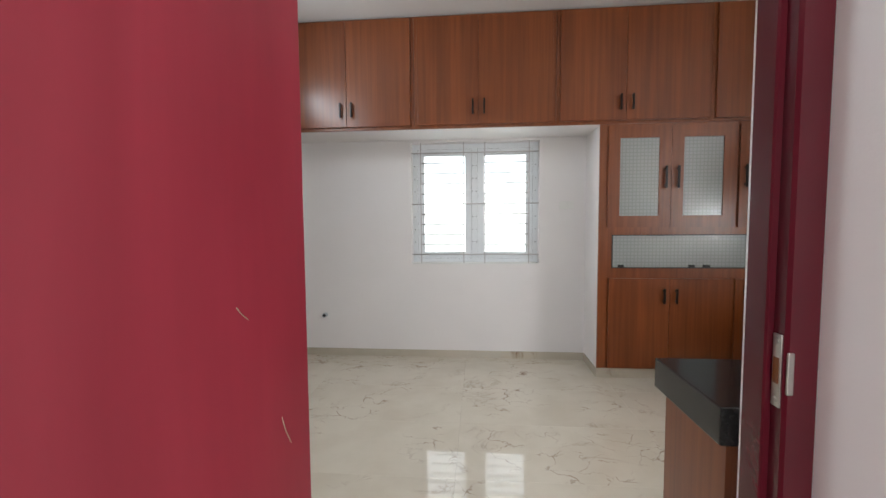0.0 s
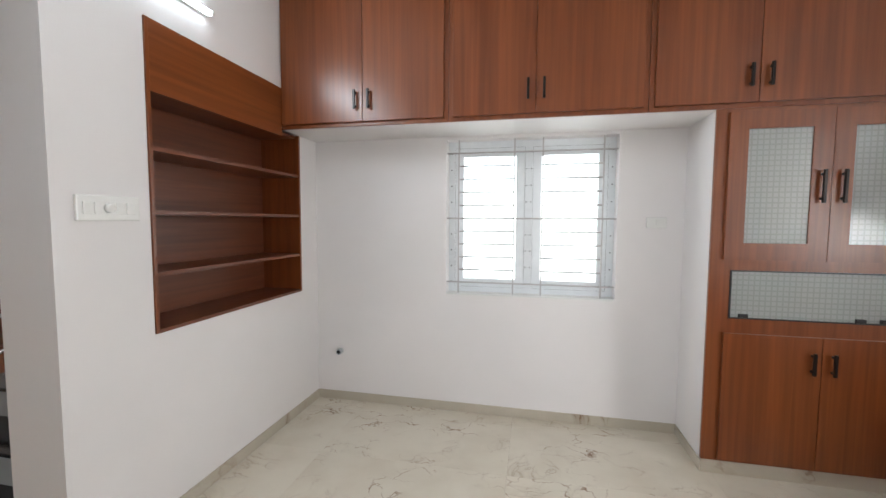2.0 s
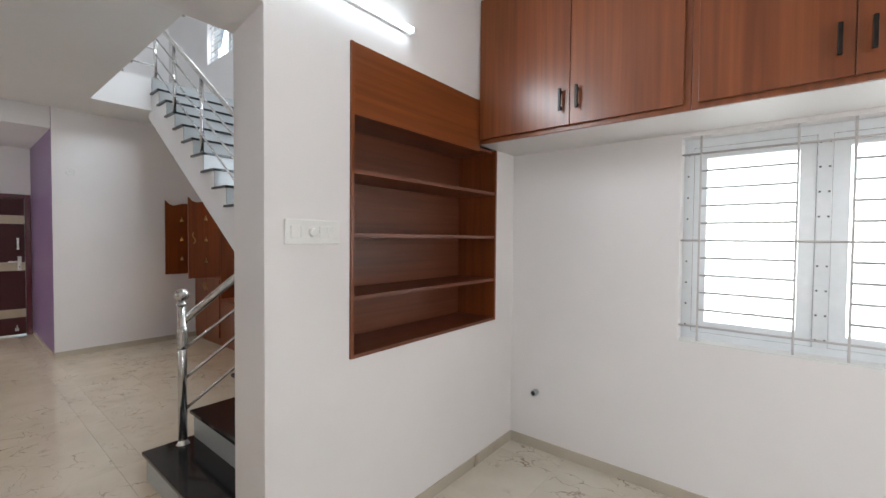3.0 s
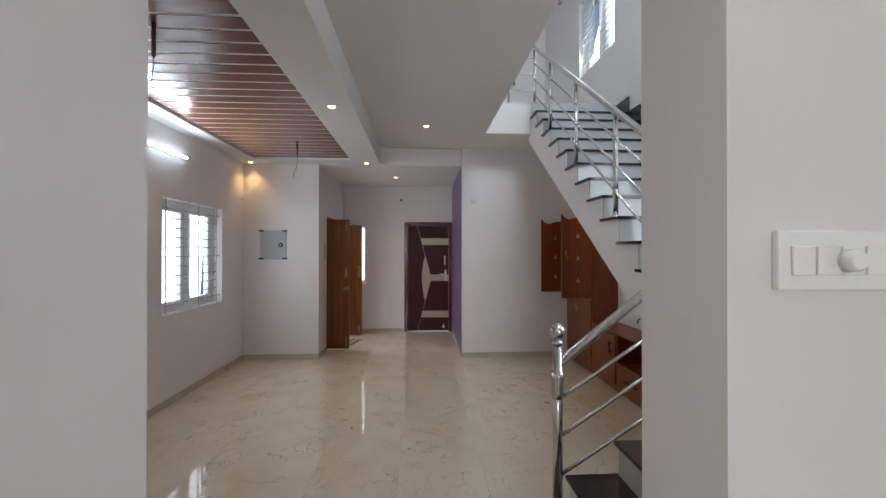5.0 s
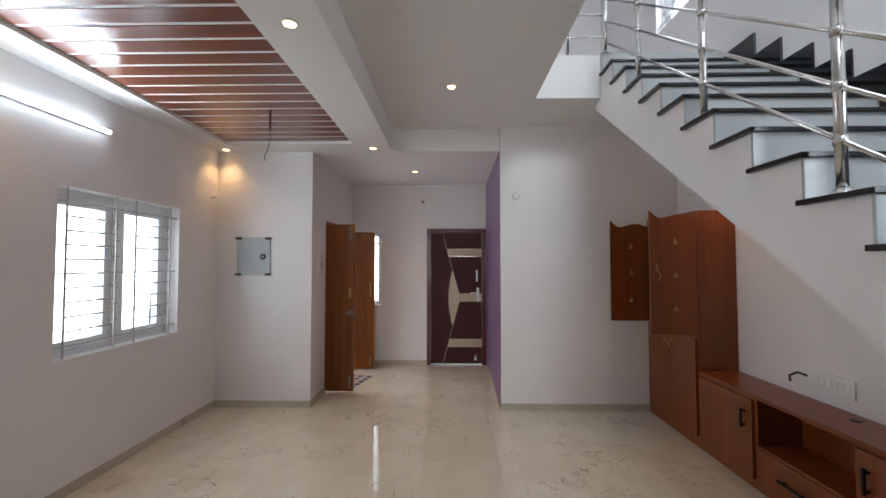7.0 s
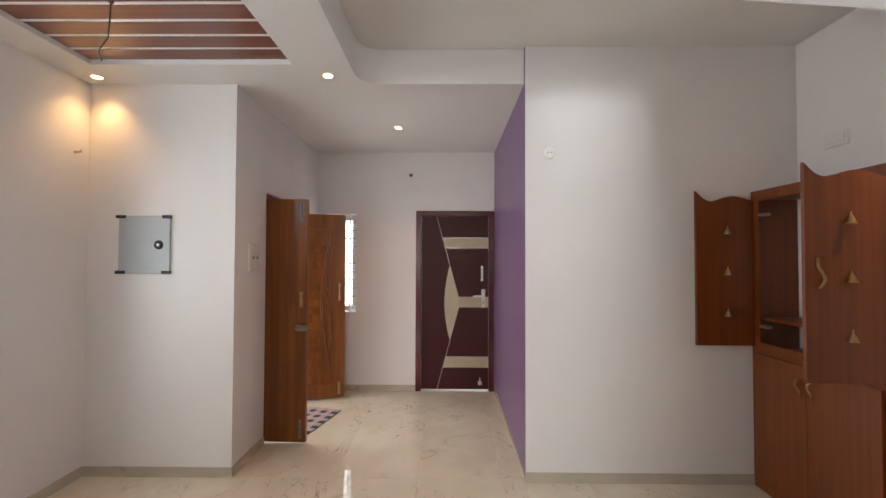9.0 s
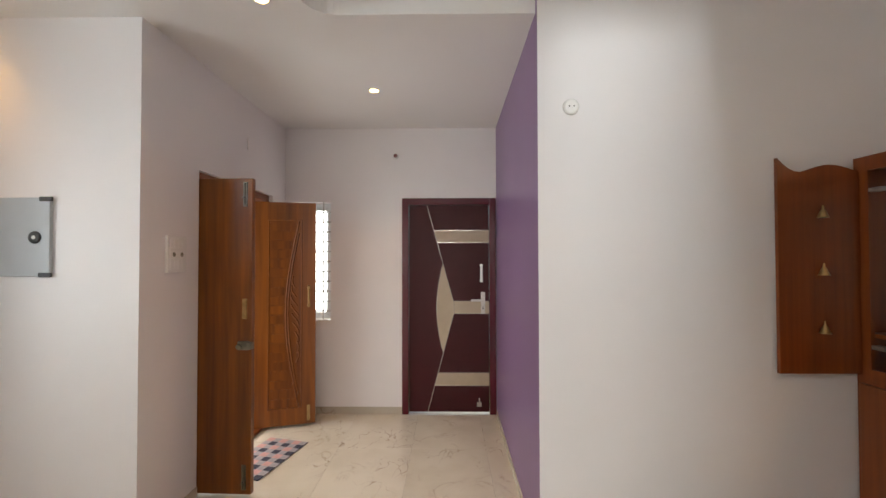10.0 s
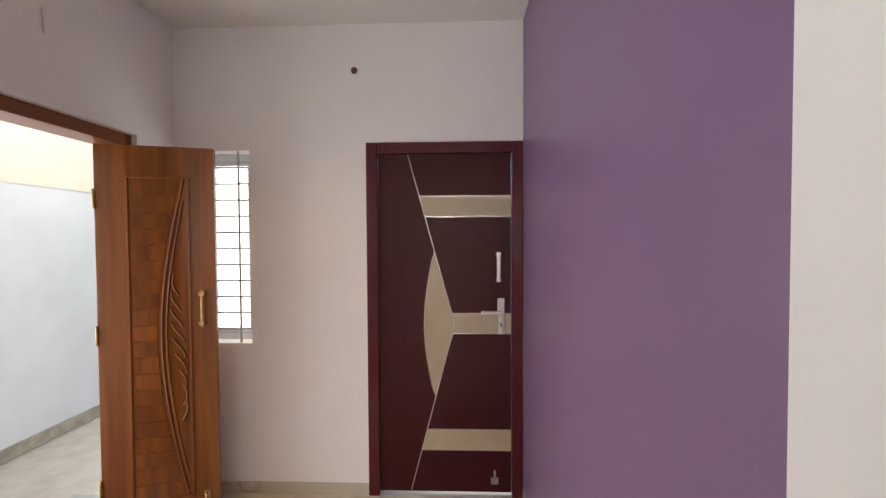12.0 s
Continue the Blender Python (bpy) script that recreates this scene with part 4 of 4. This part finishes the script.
for a, b in (((A, PY + 0.02, 0.0), (A + 0.02, 4.245, 2.04)), ((B - 0.02, PY + 0.02, 0.0), (B, 4.245, 2.04)), ((A + 0.02, PY + 0.02, 0.93), (B - 0.02, 4.245, 0.95)), ((A + 0.02, PY + 0.02, 1.985), (B - 0.02, 4.245, 2.04)), ((A + 0.02, PY + 0.04, 0.0), (B - 0.02, 4.245, 0.09))):
    part("panel", boxed(a, b, 0.001), CABWOOD, pc)
part("back_panel", boxed((A + 0.02, 4.225, 0.95), (B - 0.02, 4.243, 1.985)), WHITE_IN, pc, "white back panel")
part("face_frame", slab("y", PY, PY + 0.0195, (A, B), (0.0, 2.04), ((A + 0.07, B - 0.07, 1.0, 1.97), (A + 0.05, B - 0.05, 0.12, 0.9))), CABWOOD, pc)
part("shelf", boxed((A + 0.02, PY + 0.03, 1.15), (B - 0.02, 4.225, 1.17)), CABWOOD_H, pc)


def curl(parent, x, y, z, dx, dy, h=0.1):
    """An S-shaped brass handle."""
    pts = []
    for i in range(13):
        u = i / 12
        s = 0.016 * math.sin(2 * math.pi * u)
        o = 0.022 * math.sin(math.pi * u) + 0.004
        pts.append((x + dx * o + abs(dy) * s, y + dy * o + abs(dx) * s, z + h * (u - 0.5)))
    return part("handle", tube(bmesh.new(), pts, 0.0065, 8), BRASS, parent, "curled brass handle")


mid = (A + B) / 2
for x0, x1, hx in ((A + 0.03, mid - 0.001, mid - 0.04), (mid + 0.001, B - 0.03, mid + 0.04)):
    d = part("lower_door", boxed((x0, PY - 0.02, 0.10), (x1, PY - 0.001, 0.925), 0.002), CABWOOD, pc)
    curl(d, hx, PY - 0.02, 0.80, 0, -1)


def temple_leaf(x, sign, knob=True):
    """An open upper door standing square to the cabinet, with a curved head, three bells and a handle."""
    out = []
    n = 14
    for i in range(n + 1):
        u = i / n
        y = PY - 0.005 - 0.40 * u
        out.append((y, 1.985 + 0.022 * math.sin(2 * math.pi * (u - 0.1)) + 0.07 * max(0, (u - 0.7) / 0.3) ** 1.6))
    outline = [(PY - 0.405, 0.968), (PY - 0.005, 0.968)] + out
    d = part("upper_door", prism(bmesh.new(), outline, "x", x, x + 0.02), CABWOOD, pc, "curved-head door standing open")
    face = x + (0.02 if sign > 0 else 0.0)
    for z in (1.20, 1.485, 1.77):
        b = part("bell", lathe(bmesh.new(), (face + sign * 0.02, PY - 0.20, z - 0.03), [(0, 0.024), (0.006, 0.021), (0.03, 0.013), (0.042, 0.005), (0.06, 0.004)], "z", 14), BRASS, d, "small brass bell")
    if knob:
        curl(d, face, PY - 0.345, 1.50, sign, 0, 0.15)
    return d


temple_leaf(-7.056, 1, False)
temple_leaf(-6.19, 1)
part("hinge", boxed((A + 0.08, PY - 0.01, 1.86), (A + 0.14, PY + 0.03, 1.88), 0.003), BRUSHED, pc)
part("hinge", boxed((A + 0.08, PY - 0.01, 1.10), (A + 0.14, PY + 0.03, 1.12), 0.003), BRUSHED, pc)

tv = thing("television_console", (-4.8, 4.1, 0), "low teak laminate television console under the stairs", "cabinet")
part("top", boxed((-6.168, PY - 0.015, 0.632), (-3.36, 4.245, 0.66), 0.002), CABWOOD_H, tv)
bm = bmesh.new()
for x0, x1 in ((-6.165, -5.52), (-4.83, -3.37)):
    box(bm, (x0, PY + 0.003, 0.0), (x1, 4.24, 0.63), 0.001)
box(bm, (-5.52, PY + 0.003, 0.0), (-4.83, 4.24, 0.31))
box(bm, (-5.52, 4.22, 0.31), (-4.83, 4.24, 0.63))
part("carcass", bm, CABWOOD, tv)
for x0, x1, hx in ((-6.15, -5.55, -5.62), (-4.81, -4.30, -4.74), (-4.29, -3.78, -3.85)):
    d = part("door", boxed((x0, PY - 0.017, 0.07), (x1, PY + 0.002, 0.615), 0.002), CABWOOD, tv)
    pull(d, hx, PY - 0.017, 0.47, length=0.12)
d = part("drawer", boxed((-5.50, PY - 0.017, 0.07), (-4.85, PY + 0.002, 0.30), 0.002), CABWOOD_H, tv)
pull(d, -5.17, PY - 0.017, 0.185, length=0.24, upright=False)
part("niche_trim", boxed((-5.52, PY - 0.012, 0.303), (-4.83, PY + 0.002, 0.322), 0.001), CABWOOD_H, tv)
part("cable_grommet", lathe(bmesh.new(), (-5.05, 4.14, 0.66), [(0, 0.03), (0.004, 0.03), (0.006, 0.022)], "z"), BLACK, tv)
switchboard("y", 4.25, -1, -5.30, 0.80, 0.30, 0.12, "wide white socket board above the television console", 6)
single("cable_end", tube(bmesh.new(), [(-5.5, 4.249, 0.80), (-5.52, 4.2, 0.82), (-5.55, 4.17, 0.79), (-5.52, 4.15, 0.76)], 0.008), BLACK, "short black cable end hanging out of the wall", "cable")

# ---- hall: ceiling slats, lamps, wall things ----
field = thing("slatted_ceiling", ((SL[0] + SL[1]) / 2, (SL[2] + SL[3]) / 2, 2.858), "dark red-brown glossy wood slats across the false ceiling", "ceiling panel")
n = int((SL[1] - SL[0]) / 0.148)
pitch = (SL[1] - SL[0]) / n
me = solid("slat", boxed((-pitch / 2 + 0.013, SL[2] - (SL[2] + SL[3]) / 2 + 0.004, 0), (pitch / 2 - 0.013, SL[3] - (SL[2] + SL[3]) / 2 - 0.004, 0.010), 0.002), SLATWOOD)
for i in range(n):
    ob = new("slat", me)
    ob.parent = field
    ob.location = (SL[0] + pitch * (i + 0.5) - (SL[0] + SL[1]) / 2, 0, 0.0)


def downlight(x, y, z, power=9.0):
    d = thing("downlight", (x, y, z), "round recessed ceiling downlight, lit warm", "lamp", "ceiling downlights")
    bm = lathe(bmesh.new(), (x, y, z), [(0.0, 0.042), (-0.006, 0.040), (-0.008, 0.034), (-0.004, 0.030)], "z", 24)
    part("trim_ring", bm, PLASTIC, d)
    part("lens", lathe(bmesh.new(), (x, y, z - 0.0095), [(0, 0.031), (0.001, 0.033)], "z", 20), BULB, d, "glowing warm lens")
    lamp("downlight_beam", "SPOT", look((x, y, z - 0.02), (x, y + 0.001, 0)), power, WARM, spot=110, radius=0.03)
    return d


for x, y, z in ((-4.66, 0.945, 2.83), (-6.96, 0.945, 2.83), (-6.98, -0.68, 2.83), (-4.66, -0.70, 2.83), (-6.03, 1.79, 3.09), (-3.33, 1.76, 3.09), (-5.93, 4.08, 2.672), (-8.08, 1.30, 2.83), (-2.45, 0.945, 2.83)):
    downlight(x, y, z, 16.0 if z < 2.8 or x < -8 else 9.0)

for x, y, drop in ((-5.95, 0.27, 0.30), (-3.45, 0.21, 0.36)):
    w = thing("hanging_wire", (x, y, 2.40), "bare conduit stub with loose wire hanging from the slatted ceiling", "cable")
    part("conduit", barred((x, y, 2.862), (x, y, 2.862 - drop * 0.55), 0.011, 10), WIRE, w)
    part("wire", tube(bmesh.new(), [(x, y, 2.70), (x + 0.01, y + 0.005, 2.62), (x + 0.0, y - 0.01, 2.54), (x + 0.02, y - 0.035, 2.47), (x - 0.01, y - 0.045, 2.44)], 0.003, 6), BLACK, w)

mp = thing("meter_panel", (-7.1, -0.41, 1.45), "grey enamel electrical panel door with dark corner clips", "electrical panel")
part("door", boxed((-7.111, -0.592, 1.45), (-7.09, -0.224, 1.865), 0.003), GREYBOX, mp)
for y in (-0.575, -0.241):
    for z in (1.458, 1.857):
        part("corner_clip", boxed((-7.092, y - 0.035, z - 0.012), (-7.082, y + 0.035, z + 0.012), 0.003), BLACK, mp)
lk = part("lock", lathe(bmesh.new(), (-7.092, -0.30, 1.655), [(0, 0.034), (0.008, 0.032), (0.011, 0.02)], "x"), BLACK, mp)
part("keyhole", lathe(bmesh.new(), (-7.082, -0.30, 1.655), [(0, 0.011), (0.003, 0.009)], "x", 12), BRUSHED, lk)

rs = thing("round_socket", (-7.06, 2.495, 2.28), "round white ceiling rose fixed on the wall", "socket")
part("rose", lathe(bmesh.new(), (-7.069, 2.495, 2.316), [(0, 0.042), (0.012, 0.040), (0.018, 0.030)], "x", 24), PLASTIC, rs)
for dy in (-0.012, 0.012):
    part("pin_hole", lathe(bmesh.new(), (-7.0515, 2.495 + dy, 2.316), [(0, 0.004), (0.001, 0.004)], "x", 8), BLACK, rs)
cp = thing("conduit_stub", (-9.02, 1.342, 2.53), "small round conduit mouth in the foyer wall", "pipe")
part("ring", lathe(bmesh.new(), (-9.031, 1.342, 2.555), [(0, 0.03), (0.008, 0.028), (0.009, 0.02)], "x"), PLASTIC, cp)
part("bore", lathe(bmesh.new(), (-9.023, 1.342, 2.555), [(0, 0.02), (0.002, 0.02)], "x"), WIRE, cp, "dark red pipe mouth")
hk = single("wall_hook", tube(bmesh.new(), [(-6.99, -0.834, 2.30), (-6.99, -0.79, 2.30), (-6.99, -0.785, 2.315)], 0.007), BRUSHED, "small bent steel hook in the hall wall", "hook")
sw = thing("switch_plate", (-7.39, 0.238, 1.46), "tall white switchboard with three rows beside the main door", "switch")
part("plate", boxed((-7.475, 0.238, 1.458), (-7.305, 0.254, 1.675), 0.004), PLASTIC, sw)
for z in (1.505, 1.628):
    for k in range(4):
        x = -7.458 + 0.034 * k
        part("rocker", boxed((x + 0.001, 0.2535, z - 0.024), (x + 0.032, 0.2585, z + 0.024), 0.002), PLASTIC, sw)
socket_row = part("socket_row", boxed((-7.458, 0.2535, 1.541), (-7.322, 0.2580, 1.592), 0.002), PLASTIC, sw)
for x in (-7.425, -7.355):
    part("socket_hole", lathe(bmesh.new(), (x, 0.2578, 1.566), [(0, 0.014), (0.0015, 0.013)], "y", 14), DULLSTEEL, socket_row, "dark round socket")

# ---- foyer doors ----
f1 = thing("door_1", (-9.03, 1.86, 0), "maroon flush door with beige inlay bands and steel handle", "door", kind="structure")
DX = -9.03
for y0, y1 in ((1.406, 1.472), (2.269, 2.335)):
    part("jamb", boxed((DX - 0.12, y0, 0), (DX + 0.012, y1, 2.13), 0.004), MAROONPAINT, f1)
part("head", boxed((DX - 0.12, 1.472, 2.064), (DX + 0.012, 2.269, 2.13), 0.004), MAROONPAINT, f1)
L0, L1, LZ0, LZ1 = 1.475, 2.266, 0.022, 2.062
leaf = part("leaf", boxed((DX - 0.045, L0, LZ0), (DX - 0.010, L1, LZ1), 0.002), MAROON, f1)
LW, LH = L1 - L0, LZ1 - LZ0
def dy(u):
    return L0 + LW * u
def dz(v):
    return LZ1 - LH * v
def cut(v):
    """Where the slanting inlay line crosses, as a share of the leaf's width."""
    return 0.225 + (0.56 - 0.225) * (v / 0.475) if v < 0.475 else 0.56 - (0.56 - 0.235) * ((v - 0.525) / 0.475) if v > 0.525 else 0.565
F = DX - 0.0101
for v0, v1 in ((0.123, 0.183), (0.467, 0.527), (0.813, 0.874)):
    o = [(dy(cut(v0) + 0.004), dz(v0)), (dy(1.0), dz(v0)), (dy(1.0), dz(v1)), (dy(cut(v1) + 0.004), dz(v1))]
    part("inlay_band", prism(bmesh.new(), o, "x", F, F + 0.002), BEIGE, leaf, "beige inlay band")
    for v in (v0, v1):
        part("inlay_line", boxed((F, dy(cut(v)), dz(v) - 0.0025), (F + 0.003, dy(1.0), dz(v) + 0.0025)), SILVERLINE, leaf)
lens = [(dy(cut(0.285 + 0.43 * i / 16)), dz(0.285 + 0.43 * i / 16)) for i in range(17)]
arc = [(dy(0.42 - 0.075 * math.sin(math.pi * i / 16)), dz(0.715 - 0.43 * i / 16)) for i in range(1, 16)]
part("inlay_lens", prism(bmesh.new(), lens + arc, "x", F, F + 0.002), BEIGE, leaf, "beige leaf-shaped inlay")
edge = [(F + 0.002, dy(cut(k / 40)), dz(k / 40)) for k in range(41)]
part("inlay_line", tube(bmesh.new(), edge, 0.003, 6), SILVERLINE, leaf, "bright slanting inlay line")
part("inlay_line", tube(bmesh.new(), [(F + 0.002, *p) for p in [lens[-1]] + arc + [lens[0]]], 0.003, 6), SILVERLINE, leaf)
hd = part("lever_plate", boxed((F, dy(0.925) - 0.021, 0.985), (F + 0.008, dy(0.925) + 0.021, 1.20), 0.003), BRUSHED, leaf, "brushed steel lever plate")
part("lever", boxed((F + 0.03, dy(0.925) - 0.12, 1.11), (F + 0.045, dy(0.925) + 0.01, 1.13), 0.005), BRUSHED, hd)
part("lever_neck", barred((F + 0.006, dy(0.925), 1.12), (F + 0.04, dy(0.925), 1.12), 0.01), BRUSHED, hd)
part("keyhole", boxed((F + 0.007, dy(0.925) - 0.004, 1.03), (F + 0.0095, dy(0.925) + 0.004, 1.055)), BLACK, hd)
pl = bmesh.new()
box(pl, (F + 0.022, dy(0.905) - 0.012, 1.315), (F + 0.034, dy(0.905) + 0.012, 1.46), 0.004)
for z in (1.30, 1.455):
    box(pl, (F, dy(0.905) - 0.014, z), (F + 0.034, dy(0.905) + 0.014, z + 0.02), 0.003)
part("pull_handle", pl, BRUSHED, leaf, "steel pull handle")
bt = boxed((F, dy(0.875) - 0.022, 0.075), (F + 0.01, dy(0.875) + 0.022, 0.115), 0.002)
bar(bt, (F + 0.012, dy(0.875), 0.1), (F + 0.012, dy(0.875), 0.16), 0.006)
part("tower_bolt", bt, BRUSHED, leaf, "small steel bolt")

mf = thing("door_frame_main", (-8.18, 0.16, 0), "polished teak main door frame", "door frame", kind="structure")
for x0, x1 in ((-8.74, -8.692), (-7.685, -7.62)):
    part("jamb", boxed((x0, 0.05, 0), (x1, 0.205, 2.12), 0.004), CABWOOD, mf)
part("head", boxed((-8.692, 0.05, 2.058), (-7.685, 0.205, 2.12), 0.004), CABWOOD_H, mf)
part("threshold", boxed((-8.692, 0.06, 0.0), (-7.685, 0.19, 0.018), 0.003), CABWOOD_H, mf)


def bolt(bm, x, y, z, s, h):
    box(bm, (x - 0.014, y, z), (x + 0.014, y + s * 0.006, z + h), 0.001)
    bar(bm, (x, y + s * 0.012, z + 0.01), (x, y + s * 0.012, z + h - 0.01), 0.006)
    bar(bm, (x, y + s * 0.01, z + h * 0.35), (x, y + s * 0.034, z + h * 0.35), 0.006)


# leaf with the flat inside towards the hall: local x runs from hinge to free edge
ll = thing("main_door_leaf", (-7.655, 0.205, 0.02), "polished teak main door leaf standing open with steel bolts and latch", "door", "main door leaves", rz=88)
part("leaf", boxed((0, -0.02, 0), (0.385, 0.02, 2.045), 0.003), TEAK, ll)
bm = bmesh.new()
bolt(bm, 0.34, -0.0201, 1.86, -1, 0.16)
part("tower_bolt", bm, DULLSTEEL, ll, "dull steel tower bolt")
bm = bmesh.new()
bolt(bm, 0.34, -0.0201, 0.03, -1, 0.16)
part("tower_bolt", bm, DULLSTEEL, ll, "dull steel tower bolt")
bm = boxed((0.325, -0.030, 1.13), (0.355, -0.0195, 1.26), 0.003)
part("latch_plate", bm, BRASS, ll)
bm = boxed((0.30, -0.040, 0.93), (0.375, -0.0195, 0.985), 0.004)
box(bm, (0.37, -0.05, 0.935), (0.395, -0.005, 0.98), 0.004)
bar(bm, (0.315, -0.04, 0.957), (0.315, -0.058, 0.952), 0.016)
part("night_latch", bm, DULLSTEEL, ll, "steel night latch")
bm = bmesh.new()
for z in (1.05, 1.25):
    lathe(bm, (0.34, 0.02, z), [(0, 0.018), (0.02, 0.012), (0.03, 0.02), (0.04, 0.012)], "y", 12)
bar(bm, (0.34, 0.052, 1.03), (0.34, 0.052, 1.27), 0.011)
part("pull_handle", bm, BRASS, ll, "turned brass pull handle")

lr2 = thing("main_door_leaf", (-8.63, 0.10, 0.02), "carved teak main door leaf with bands and curling panel, open", "door", "main door leaves", rz=107)
carved = part("leaf", boxed((0, -0.02, 0), (0.55, 0.02, 2.03), 0.003), TEAK, lr2)
U0, U1, V0, V1 = 0.15, 0.42, 0.16, 1.86
bm = bmesh.new()
for a, b in (((U0 - 0.012, V0 - 0.012), (U1 + 0.012, V0)), ((U0 - 0.012, V1), (U1 + 0.012, V1 + 0.012)), ((U0 - 0.012, V0), (U0, V1)), ((U1, V0), (U1 + 0.012, V1))):
    box(bm, (a[0], -0.026, a[1]), (b[0], -0.0195, b[1]), 0.002)
part("panel_moulding", bm, TEAK, carved)
def bow(v):
    """The curved line that parts the banded field from the carved field."""
    return U1 - 0.015 - 0.115 * math.sin(math.pi * (v - V0) / (V1 - V0))
rows = 20
for i in range(rows):
    z0 = V0 + 0.006 + i * (V1 - V0 - 0.01) / rows
    z1 = z0 + (V1 - V0) / rows - 0.012
    o = [(U0 + 0.008, z0), (bow(z0) - 0.02, z0), (bow(z1) - 0.02, z1), (U0 + 0.008, z1)]
    part("carved_band", prism(bmesh.new(), o, "y", -0.0225, -0.0195), TEAK, carved)
part("carved_line", tube(bmesh.new(), [(bow(V0 + (V1 - V0) * k / 30), -0.0205, V0 + (V1 - V0) * k / 30) for k in range(31)], 0.006, 8), TEAK, carved)
part("carved_line", tube(bmesh.new(), [(bow(V0 + (V1 - V0) * k / 30) + 0.022, -0.0205, V0 + (V1 - V0) * k / 30) for k in range(2, 29)], 0.006, 8), TEAK, carved)
for i in range(9):
    z = 0.62 + i * 0.085
    x = (bow(z) + 0.022 + U1) / 2
    w = max(0.012, (U1 - bow(z) - 0.03) / 2)
    pts = [(x + w * math.sin(2.4 * u + 0.4 * i) * 0.7, -0.0195, z + 0.11 * (u - 0.5)) for u in [k / 8 for k in range(9)]]
    part("carved_leaf", tube(bmesh.new(), pts, 0.007, 6), TEAK, carved)
bm = bmesh.new()
for z in (1.09, 1.25):
    lathe(bm, (0.49, -0.02, z), [(0, 0.016), (-0.02, 0.011), (-0.03, 0.017), (-0.036, 0.01)], "y", 12)
bar(bm, (0.49, -0.045, 1.07), (0.49, -0.045, 1.27), 0.010)
part("pull_handle", bm, BRASS, lr2, "turned brass pull handle")
bm = bmesh.new()
bolt(bm, 0.49, -0.0201, 0.03, -1, 0.14)
part("tower_bolt", bm, BRASS, lr2)
for z in (0.2, 1.0, 1.7):
    part("hinge", barred((0.0, -0.024, z), (0.0, -0.024, z + 0.1), 0.007), BRASS, lr2)

# checked doormat: small woven squares in three colours
MATS = [mat("mat_pink", (0.50, 0.26, 0.24), 0.9, 0, 60, 0.15, 0.5, 300), mat("mat_black", (0.03, 0.03, 0.05), 0.9, 0, 60, 0.3, 0.5, 300), mat("mat_grey", (0.30, 0.27, 0.28), 0.9, 0, 60, 0.15, 0.5, 300)]
dm = thing("doormat", (-8.15, 0.445, 0.002), "thin woven doormat in pink, grey and black checks", "doormat", rz=-14)
squares = [solid("check", boxed((0, 0, 0), (0.06, 0.06, 0.006), 0.001), k) for k in MATS]
for i in range(10):
    for j in range(6):
        ob = new("check", squares[1 if i % 2 and j % 2 else 2 if i % 2 != j % 2 else 0])
        ob.parent = dm
        ob.location = (-0.30 + i * 0.06, -0.18 + j * 0.06, 0)

switchboard("y", 4.25, -1, -6.77, 2.33, 0.17, 0.09, "white blank plate on the wall above the prayer cabinet", 1)
single("wall_string", tube(bmesh.new(), [(-8.25, 0.239, 2.52), (-8.25, 0.246, 2.48), (-8.252, 0.243, 2.42)], 0.004, 6), PLASTIC, "short white wire end hanging from the foyer wall", "cable")

# ---- floor tiles ----
floor_ob = bpy.data.objects["floor"]
TW, TL, GAP = 1.2, 0.6, 0.0004


def tile_field(x0, x1, y0, y1, ox, oy):
    """Polished tiles laid in a grid over a rectangle, cut at its edges."""
    shared = {}
    i0, i1 = math.floor((x0 - ox) / TW), math.ceil((x1 - ox) / TW)
    j0, j1 = math.floor((y0 - oy) / TL), math.ceil((y1 - oy) / TL)
    for i in range(i0, i1):
        for j in range(j0, j1):
            a, b = max(x0, ox + i * TW), min(x1, ox + (i + 1) * TW)
            c, d = max(y0, oy + j * TL), min(y1, oy + (j + 1) * TL)
            if b - a < 0.01 or d - c < 0.01:
                continue
            key = (round(b - a, 3), round(d - c, 3))
            if key not in shared:
                w, h = (b - a) / 2 - GAP, (d - c) / 2 - GAP
                shared[key] = solid("tile", boxed((-w, -h, -0.011), (w, h, 0.0), 0.0004), TILE)
            ob = new("tile", shared[key])
            ob.parent = floor_ob
            ob.location = ((a + b) / 2, (c + d) / 2, 0)


tile_field(-1.737, 3.10, 1.055, 4.185, -1.3, 1.03)
tile_field(-2.05, -1.737, 1.055, 2.25, -2.2, 1.03)
tile_field(-7.11, -2.05, -0.833, 2.315, -7.11, -0.833)
tile_field(-7.11, -3.22, 2.315, 4.25, -7.11, -0.833 + 0.0)
tile_field(-9.03, -7.11, 0.238, 2.34, -7.11, -0.833)
tile_field(-1.20, 1.60, -1.45, 1.055, -1.2, -1.45)
